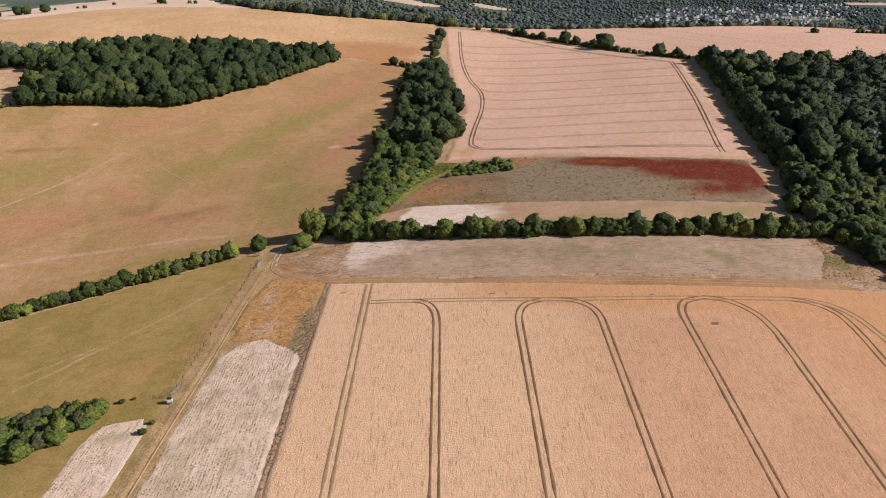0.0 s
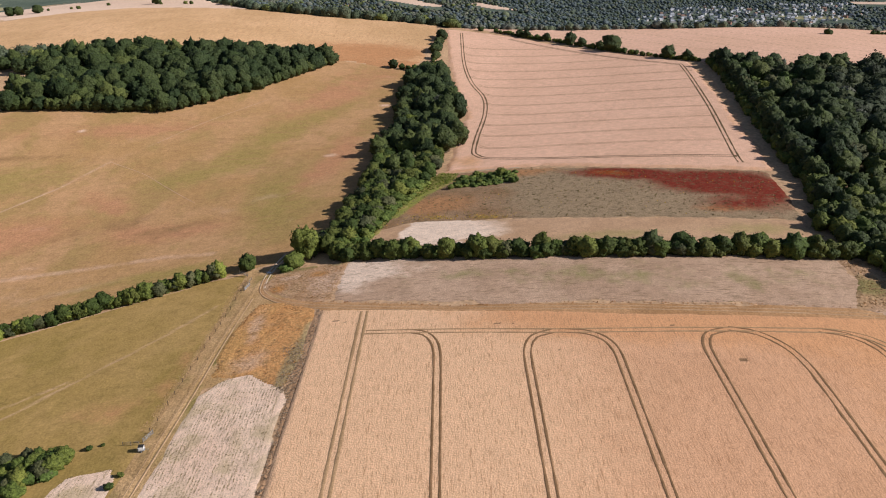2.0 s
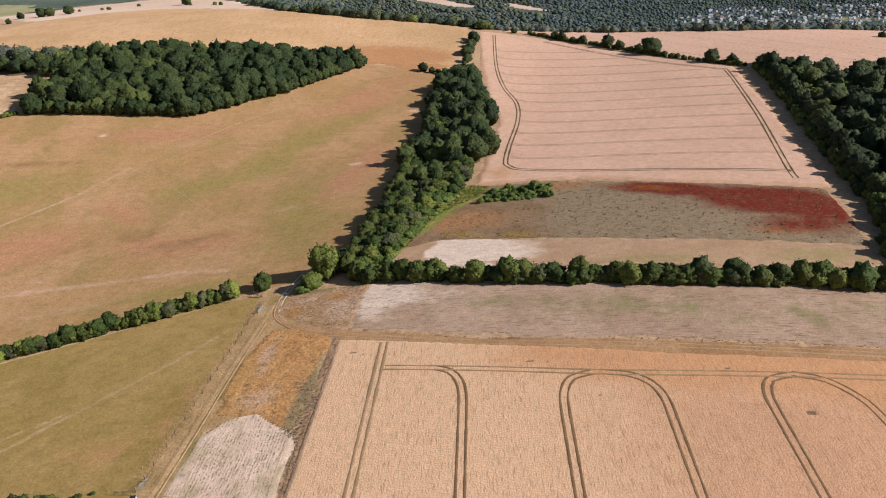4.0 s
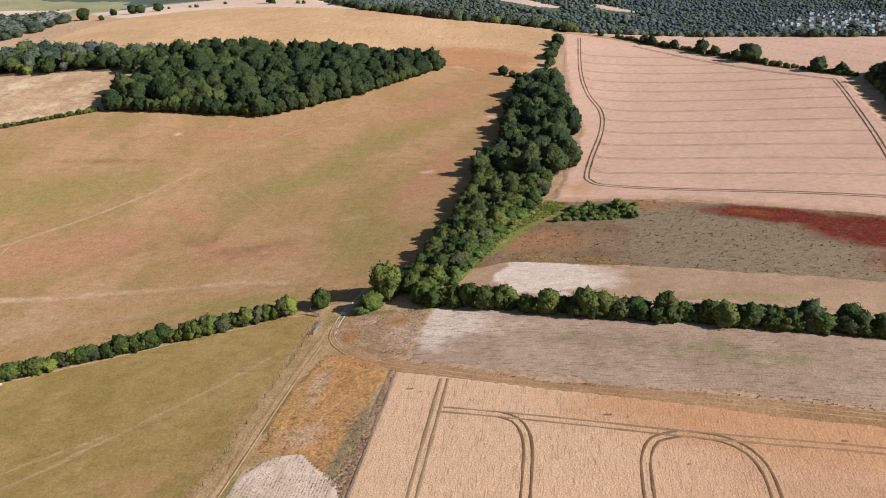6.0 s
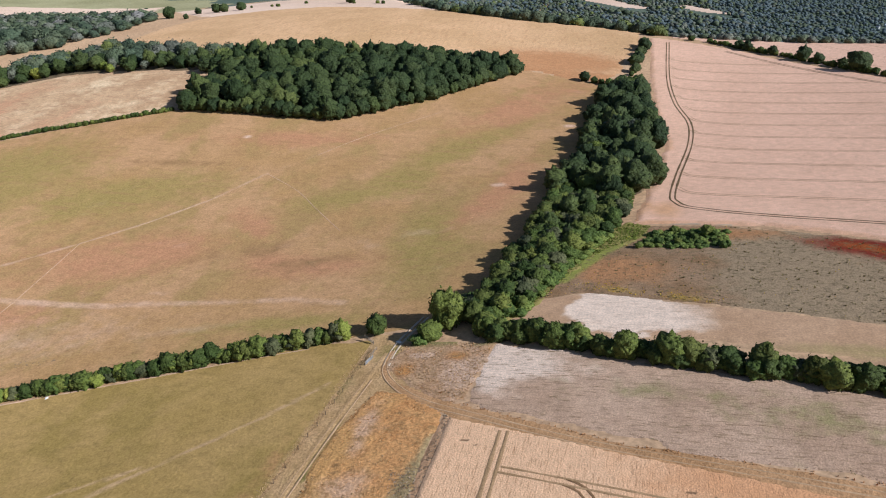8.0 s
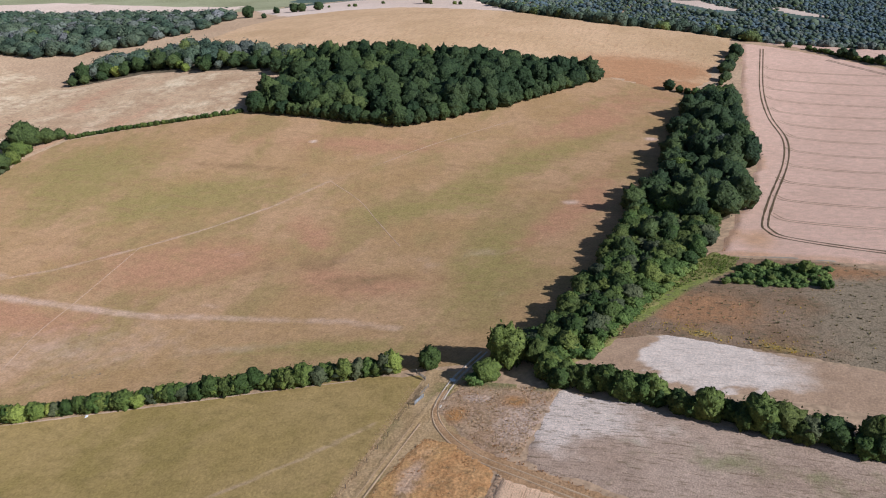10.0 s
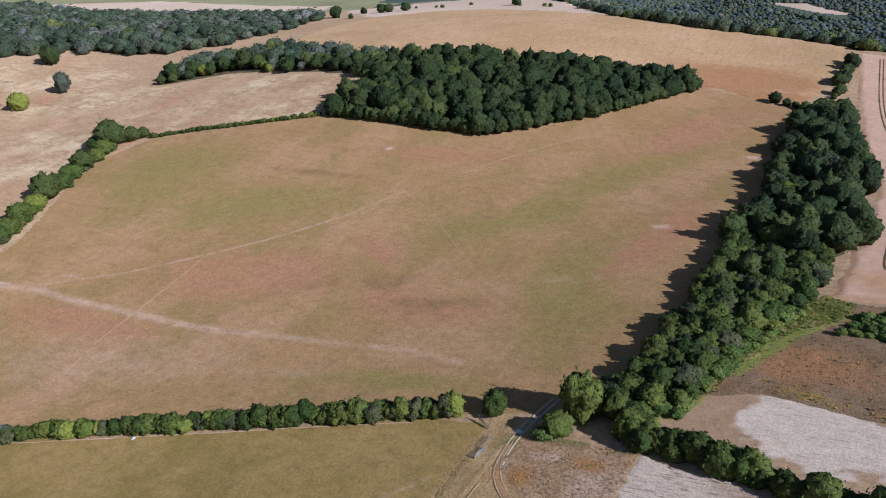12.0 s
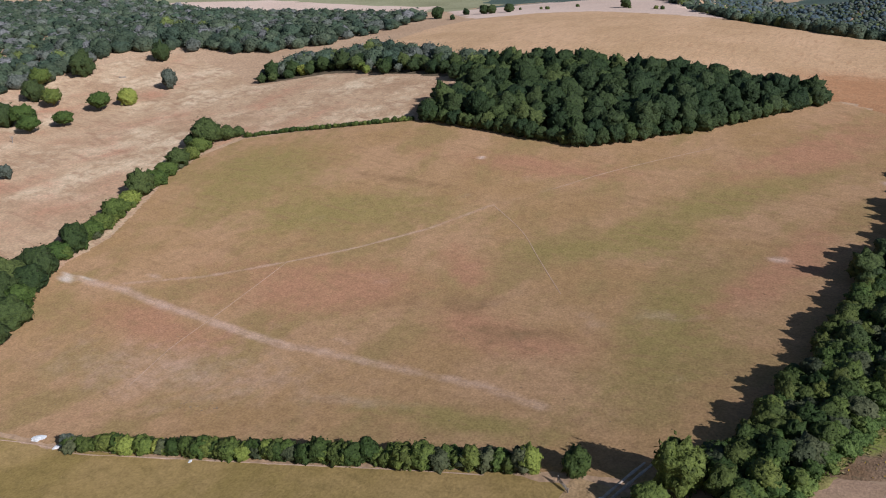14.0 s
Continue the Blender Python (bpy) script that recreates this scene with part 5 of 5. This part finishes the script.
def strewn(outline, n, seed, lift, low=0.6, high=1.4, rows=None, where=None):
    g = np.random.default_rng(seed)
    ox, oy = [p[0] for p in outline], [p[1] for p in outline]
    x, y = g.uniform(min(ox), max(ox), n * 3), g.uniform(min(oy), max(oy), n * 3)
    if rows:
        gap, turn = rows
        c, s = math.cos(radians(turn)), math.sin(radians(turn))
        u, v = x * c + y * s, -x * s + y * c
        v = np.round(v / gap) * gap + g.normal(0, gap * 0.1, len(v))
        x, y = u * c - v * s, u * s + v * c
    ok = inside(x, y, outline) > 0.4
    if where is not None:
        ok &= g.random(len(x)) < where(x, y)
    x, y = x[ok][:n], y[ok][:n]
    return np.stack([x, y, np.full(len(x), lift), g.uniform(low, high, len(x))], 1)


def herb(name, dark, light):
    k = Nodes(name, 0.85)
    g = k.node("NewGeometry")
    return k.done(k.mix(g.outputs["Random Per Island"], dark, light))


H_DRY = herb("bleached_tips", (0.42, 0.285, 0.14), (0.52, 0.36, 0.19))
H_DARK = herb("dead_weed_stalks", (0.22, 0.16, 0.095), (0.31, 0.235, 0.15))
H_DULL = herb("dull_brown_weeds", (0.22, 0.175, 0.095), (0.31, 0.245, 0.14))
H_OLIVE = herb("olive_weeds", (0.24, 0.195, 0.085), (0.36, 0.285, 0.13))
H_RUST = herb("rusty_weeds", (0.40, 0.195, 0.07), (0.58, 0.315, 0.13))
H_STRAW = herb("straw_stalks", (0.46, 0.30, 0.145), (0.60, 0.41, 0.22))
H_GREEN = herb("green_regrowth", (0.23, 0.225, 0.085), (0.34, 0.315, 0.13))
H_YELLOW = herb("ragwort_flowers", (0.65, 0.42, 0.02), (0.85, 0.60, 0.04))
H_RED = herb("sorrel_stalks", (0.17, 0.028, 0.018), (0.30, 0.060, 0.030))
H_LUSH = herb("lush_blades", (0.14, 0.18, 0.03), (0.28, 0.32, 0.06))
H_GREYWEED = herb("grey_weeds", (0.30, 0.235, 0.165), (0.44, 0.345, 0.25))
H_STUB = herb("stubble_stalks", (0.46, 0.33, 0.22), (0.62, 0.46, 0.33))
tufts("dead_weeds", strewn(WILD, 520, 51, 0.2, 0.5, 1.6, None, lambda x, y: (0.35 + 0.6 * rough(x, y, 9.0)) * (1 - sorrel(x, y)) * ease(x, 5, 40)), 0.09, 0.42, H_DULL, "scattered dark dead weeds of the fallow strip", "weeds", 61, 9)
tufts("olive_weeds", strewn(WILD, 700, 52, 0.2, 0.8, 1.9), 0.25, 0.3, H_OLIVE, "olive weed clumps of the fallow strip", "weeds", 62, 8)
tufts("red_sorrel", strewn(WILD, 6000, 53, 0.2, 0.5, 1.3, None, sorrel), 0.10, 0.34, H_RED, "dark red sorrel stalks of the fallow strip", "weeds", 63)
tufts("yellow_ragwort", strewn(WILD, 2200, 54, 0.35, 0.5, 1.2, None, lambda x, y: np.clip(near([(-12, 298), (8, 293.5), (24, 289.5)], 9.0)(x, y) + 0.03, 0, 1)), 0.2, 0.32, H_YELLOW,
      "yellow ragwort flowers at the edge of the fallow strip", "flowers", 64)
STUB = [(-34, 262), (4, 253), (43, 246), (91, 242), (132, 239), (133, 225), (124, 210), (73, 212), (22, 217), (-36, 230)]
tufts("stubble_regrowth", strewn(STUB, 5500, 55, 0.12, 0.5, 1.3, (0.9, -10), lambda x, y: np.clip(0.35 + 0.6 * rough(x, y, 16.0), 0, 1) * ease(x, -25, 20)), 0.05, 0.46, H_GREEN, "green regrowth in rows of stubble", "weeds", 65)
tufts("stubble_rows", strewn(STUB, 5000, 56, 0.12, 0.5, 1.2, (0.9, -10)), 0.05, 0.45, H_STUB, "grey stubble rows", "stubble", 66)
PLOT = [(-65, 182), (-61, 188), (-53, 190), (-46, 188), (-42, 182), (-40, 140), (-39, 104), (-67, 104), (-66, 140)]
tufts("plot_stubble", strewn(PLOT, 6500, 57, 0.1, 0.5, 1.3, (0.8, 92), lambda x, y: np.clip(0.5 + 0.5 * rough(x, y, 5.0), 0, 1)), 0.12, 0.28, H_OLIVE, "weedy stubble rows of the chalky plot", "stubble", 67)
tufts("small_plot_stubble", strewn([(-87, 153), (-76, 155), (-74, 150), (-73, 140), (-73, 104), (-87, 104), (-90, 143)], 1400, 58, 0.1, 0.5, 1.3, (0.8, 92), lambda x, y: np.clip(0.4 + 0.6 * rough(x, y, 5.0), 0, 1)),
      0.13, 0.26, H_OLIVE, "weedy stubble rows of the small plot", "stubble", 68)
WEEDY = [(-61, 236), (-52, 234), (-41, 226), (-40, 198), (-41, 178), (-52, 190), (-64, 190), (-65, 209), (-64, 226)]
CORNER = [(-62, 262), (-34, 262), (-36, 231), (-44, 233), (-53, 239), (-61, 247)]
tufts("rusty_weeds", np.concatenate([strewn(WEEDY, 1900, 59, 0.2), strewn(CORNER, 350, 60, 0.2)]), 0.1, 0.34, H_RUST, "rusty dry dock and weeds", "weeds", 69)
tufts("corner_straw", np.concatenate([strewn(CORNER, 1300, 71, 0.2), strewn(WEEDY, 900, 72, 0.2)]), 0.14, 0.32, H_STRAW, "straw-coloured dry grass", "grass", 70)
MARGIN = [(-39.6, 226), (-37, 224), (-37, 104), (-38.9, 104), (-39.2, 140), (-40, 182)]
tufts("margin_weeds", np.concatenate([strewn(MARGIN, 500, 73, 0.2), strewn([(-46, 204), (-39, 206), (-39, 176), (-44, 180)], 300, 74, 0.25, 0.8, 1.6)]), 0.08, 0.45, H_GREYWEED, "grey dead weeds along the wheat", "weeds", 75)
tufts("margin_dark_weeds", np.concatenate([strewn(MARGIN, 250, 76, 0.2), strewn([(-46, 204), (-39, 206), (-39, 176), (-44, 180)], 120, 77, 0.25, 0.8, 1.5)]), 0.08, 0.4, H_DARK, "dark dead weeds along the wheat", "weeds", 78)
tufts("track_straw", strewn([(-75, 258), (-70, 258), (-71, 213), (-71.5, 168), (-76, 168), (-74, 213)], 1800, 79, 0.03, 0.6, 1.4), 0.12, 0.36, H_STRAW, "tall straw-coloured grass along the farm track", "grass", 80)
tufts("track_weeds", strewn([(-76, 256), (-72, 256), (-73, 213), (-73.5, 168), (-77, 168), (-75, 213)], 160, 81, 0.03, 0.6, 1.5), 0.08, 0.4, H_OLIVE, "olive weeds along the farm track", "weeds", 82)
tufts("lush_blades", strewn(LUSH, 3500, 83, 0.3, 0.6, 1.4), 0.4, 0.3, H_LUSH,
      "long bright green grass beside the shelter belt", "grass", 84)
tufts("rough_straw", strewn([(124, 210), (133, 226), (133, 240), (170, 238), (190, 160), (140, 200)], 2200, 85, 0.25), 0.3, 0.3, H_STRAW, "rough tawny grass by the eastern wood", "grass", 86)
tufts("headland_weeds", strewn([(-42, 233), (4, 218.5), (72, 212.5), (124, 210.5), (124, 209), (72, 210.5), (4, 216.5), (-42, 231)], 1500, 87, 0.1, 0.5, 1.2), 0.25, 0.28, H_RUST, "brown weeds along the headland", "weeds", 88)
tufts("pasture_tussocks", np.concatenate([strewn(PASTURE, 900, 89, 0.03, 0.4, 1.3), strewn([(-198, 247), (-184, 254), (-180, 250), (-194, 241)], 22, 90, 0.02, 0.7, 1.8)]), 0.16, 0.5, H_DARK,
      "scattered dark tussocks in the pasture", "grass", 91, 7)
tufts("pasture_straw", strewn(PASTURE, 13000, 92, 0.04, 0.5, 1.2, None, lambda x, y: np.clip(0.35 + 0.6 * rough(x, y, 20.0), 0, 1)), 0.14, 0.5, H_DRY, "bleached grass tips in the pasture", "grass", 93, 3)
tufts("green_pasture_straw", strewn(GREEN, 2500, 94, 0.04, 0.5, 1.2, None, lambda x, y: np.clip(0.35 + 0.6 * rough(x, y, 12.0), 0, 1)), 0.10, 0.35, H_DRY, "bleached grass tips in the green pasture", "grass", 95, 3)
tufts("upper_margin", strewn([(7, 358), (12, 400), (20, 440), (22, 467), (20, 467), (17, 440), (9, 400), (4, 372), (2, 358)], 900, 96, 0.1, 0.7, 1.5), 0.4, 0.35, H_RUST, "brown weeds along the upper wheat", "weeds", 97)

# ---- gates, trailer, log, chalk heaps ----
k = Nodes("weathered_timber", 0.85)
M_TIMBER = k.done(k.mix(k.noise(6.0), (0.20, 0.165, 0.125), (0.34, 0.29, 0.23)), k.noise(20.0), 0.4, 0.01)
k = Nodes("creosoted_timber", 0.9)
M_POST = k.done(k.mix(k.noise(6.0), (0.07, 0.05, 0.035), (0.14, 0.105, 0.075)), k.noise(20.0), 0.4, 0.01)
k = Nodes("galvanised_steel", 0.65)
k.bsdf.inputs["Metallic"].default_value = 0.7
M_STEEL = k.done(k.mix(k.noise(3.0), (0.36, 0.37, 0.38), (0.48, 0.49, 0.50)))
k = Nodes("white_paint", 0.5)
M_WHITE = k.done(k.mix(k.noise(1.5), (0.66, 0.65, 0.62), (0.80, 0.79, 0.77)))
k = Nodes("dark_rubber", 0.9)
M_RUBBER = k.done(k.mix(k.noise(4.0), (0.02, 0.02, 0.02), (0.04, 0.04, 0.04)))


def at(x, y):
    return float(level(np.array([float(x)]), np.array([float(y)]))[0])


def box(size, place, material, name, soft=0.02, turn=None):
    b = bmesh.new()
    m = Matrix.Translation(place) @ (turn or Matrix()) @ Matrix.Diagonal((*size, 1))
    bmesh.ops.create_cube(b, size=1.0, matrix=m)
    bmesh.ops.bevel(b, geom=list(b.edges), offset=soft, segments=1, affect="EDGES")
    me = bpy.data.meshes.new(name)
    b.to_mesh(me)
    b.free()
    me.materials.append(material)
    return me


def rod(a, b, r, material, name, sides=8):
    verts, faces = [], []
    tube(verts, faces, a, b, r, r, sides)
    faces += [tuple(range(sides - 1, -1, -1)), tuple(range(sides, 2 * sides))]
    return mesh_of(name, verts, faces, material)


def field_gate(x, y, turn, long, material, label, thick=0.05, lean=0):
    """A five-bar gate between two posts."""
    root = new("field_gate")
    for s in (0, long):
        part("post", box((0.18, 0.18, 1.75), (s, 0, 0.575), M_TIMBER, "post"), root)
    for i in range(5):
        part("bar", rod((0.12, 0, 0.25 + 0.24 * i), (long - 0.12, 0, 0.25 + 0.24 * i), thick, material, "bar"), root)
    for s in (0.14, long - 0.14):
        part("stile", rod((s, 0, 0.15), (s, 0, 1.3), thick, material, "stile"), root)
    part("brace", rod((0.14, 0.02, 0.25), (long - 0.14, 0.02, 1.21), thick * 0.8, material, "brace"), root)
    root.matrix_basis = pose(x, y, at(x, y), lean, 0, turn)
    return tagged(root, label, "gate")


def fence(x0, y0, x1, y1, label):
    root = new("fence")
    long = math.hypot(x1 - x0, y1 - y0)
    n = max(1, round(long / 2.4))
    turn = math.atan2(y1 - y0, x1 - x0)
    z0 = at(x0, y0)
    tops = []
    for i in range(n + 1):
        d = long * i / n
        dz = at(x0 + math.cos(turn) * d, y0 + math.sin(turn) * d) - z0
        part("post", box((0.12, 0.12, 1.6), (d, 0, dz + 0.45), M_TIMBER, "post", 0.015), root)
        tops.append((d, dz))
    for (a, za), (b, zb) in zip(tops, tops[1:]):
        for h in (0.5, 0.85, 1.15):
            part("rail", rod((a, 0, za + h), (b, 0, zb + h), 0.045, M_TIMBER, "rail", 6), root)
    root.matrix_basis = pose(x0, y0, z0, 0, 0, math.degrees(turn))
    return tagged(root, label, "fence")


field_gate(-69.5, 249, 78, 4.2, M_STEEL, "galvanised five-bar gate standing open beside the farm track")
fence(-69.6, 253.6, -69.2, 258.0, "short weathered post-and-rail fence beside the farm track")
field_gate(-71.5, 261.4, 148, 4.4, M_TIMBER, "weathered wooden five-bar gate to the pasture", 0.055)


def wire_fence(line, gap, label):
    """Posts with three strands of wire along a bent line."""
    root = new("fence")
    spots = curve(line, gap)
    x0, y0 = spots[0]
    z0 = at(x0, y0)
    r = random.Random(17)
    tops = []
    for x, y in spots:
        x, y = x + r.uniform(-0.12, 0.12), y + r.uniform(-0.6, 0.6)
        dz = at(x, y) - z0
        part("post", box((0.12, 0.12, 1.8), (x - x0, y - y0, dz + 0.5), M_POST, "post", 0.015, Matrix.Rotation(radians(r.uniform(-4, 4)), 4, "X")), root)
        tops.append((x - x0, y - y0, dz))
    for h in (0.45, 0.8, 1.15):
        for a, b in zip(tops, tops[1:]):
            part("wire", rod((a[0], a[1], a[2] + h), (b[0], b[1], b[2] + h), 0.006, M_POST, "wire", 4), root)
    root.matrix_basis = pose(x0, y0, z0)
    return tagged(root, label, "fence")


wire_fence([(-70.4, 247), (-70.7, 229), (-71.5, 209), (-71.9, 190), (-72.4, 167)], 5.0, "weathered post-and-wire fence along the green pasture")
field_gate(-72.6, 163.4, 70, 3.6, M_STEEL, "pale metal gate standing open by the trailer", 0.03)
fence(-77.5, 163.0, -73.2, 162.4, "short weathered post-and-rail fence by the green pasture")

trailer = new("water_trailer")
part("tank", box((1.25, 1.15, 1.0), (0, 0, 1.0), M_WHITE, "tank", 0.1), trailer, "white plastic water tank")
part("lid", rod((0, 0, 1.5), (0, 0, 1.63), 0.24, M_RUBBER, "lid", 14), trailer, "dark screw lid")
# added dark slab that keeps the sunlit tank top from showing white
part("cover", box((1.3, 1.2, 0.06), (0, 0, 1.53), M_RUBBER, "cover"), trailer, "dark slab added over the tank top")
part("frame", box((1.5, 1.25, 0.12), (0, 0, 0.45), M_STEEL, "frame"), trailer)
for s in (-0.6, 0.6):
    for q in (-0.64, 0.64):
        part("cage_bar", rod((q, s, 0.5), (q, s, 1.52), 0.03, M_STEEL, "cage_bar", 6), trailer)
part("drawbar", rod((0.7, 0, 0.45), (1.7, 0, 0.4), 0.05, M_STEEL, "drawbar"), trailer)
for s in (-0.7, 0.7):
    wheel = part("wheel", rod((0, s - 0.09, 0.3), (0, s + 0.09, 0.3), 0.3, M_RUBBER, "wheel", 16), trailer)
    part("rim", rod((0, s - 0.1, 0.3), (0, s + 0.1, 0.3), 0.16, M_STEEL, "rim", 12), wheel)
trailer.matrix_basis = pose(-71.6, 160.0, at(-71.6, 160.0), 0, 0, 10)
tagged(trailer, "small white water tank on a steel trailer beside the farm track", "trailer")

log_verts, log_faces = [], []
tube(log_verts, log_faces, (-3.2, 0, 0.45), (0.5, 0.3, 0.5), 0.55, 0.45, 9)
tube(log_verts, log_faces, (0.5, 0.3, 0.5), (3.4, -0.1, 0.55), 0.45, 0.3, 9)
tube(log_verts, log_faces, (0.8, 0.3, 0.6), (2.2, 1.6, 1.0), 0.22, 0.1, 7)
log_faces += [tuple(range(8, -1, -1)), tuple(range(27, 36))]
fallen = new("fallen_log", mesh_of("fallen_log", log_verts, log_faces, M_DEAD))
fallen.matrix_basis = pose(-659.6, 518.4, at(-659.6, 518.4), 0, 0, 40)
tagged(fallen, "pale fallen tree trunk lying in the parched field", "log")


def heap(x, y, wide, high, seed):
    b = bmesh.new()
    bmesh.ops.create_icosphere(b, subdivisions=3, radius=1.0)
    for v in b.verts:
        k = 1 + 0.35 * noise.noise(v.co * 1.6 + Vector((seed, 0, 0)))
        v.co = Vector((v.co.x * wide * k, v.co.y * wide * 0.6 * k, v.co.z * high * k))
    me = bpy.data.meshes.new("chalk_mound")
    b.to_mesh(me)
    b.free()
    me.materials.append(M_CHALK_HEAP)
    ob = new("chalk_mound", me)
    ob.matrix_basis = pose(x, y, at(x, y) + high * 0.1, 0, 0, seed * 40)
    return tagged(ob, "low mound of white dug chalk beside the hedge", "chalk mound", "chalk mounds along the hedge")


for x, y, w, h, q in ((-219, 213.6, 2.2, 0.6, 1), (-209, 214.2, 1.3, 0.45, 2), (-166, 229.0, 0.8, 0.25, 3), (-63.5, 262.5, 1.2, 0.2, 4)):
    heap(x, y, w, h, q)
ribbon("chalk_path", [(-240, 203), (-219, 211), (-200, 215.5), (-186, 221.5), (-170, 228.3), (-154, 234.8), (-139, 240.8), (-123, 247.3), (-106, 253.8), (-92, 258.8)], 0.55, 0.12, M_PATH,
       "pale worn sheep path at the foot of the hedge", "path", 0.6)
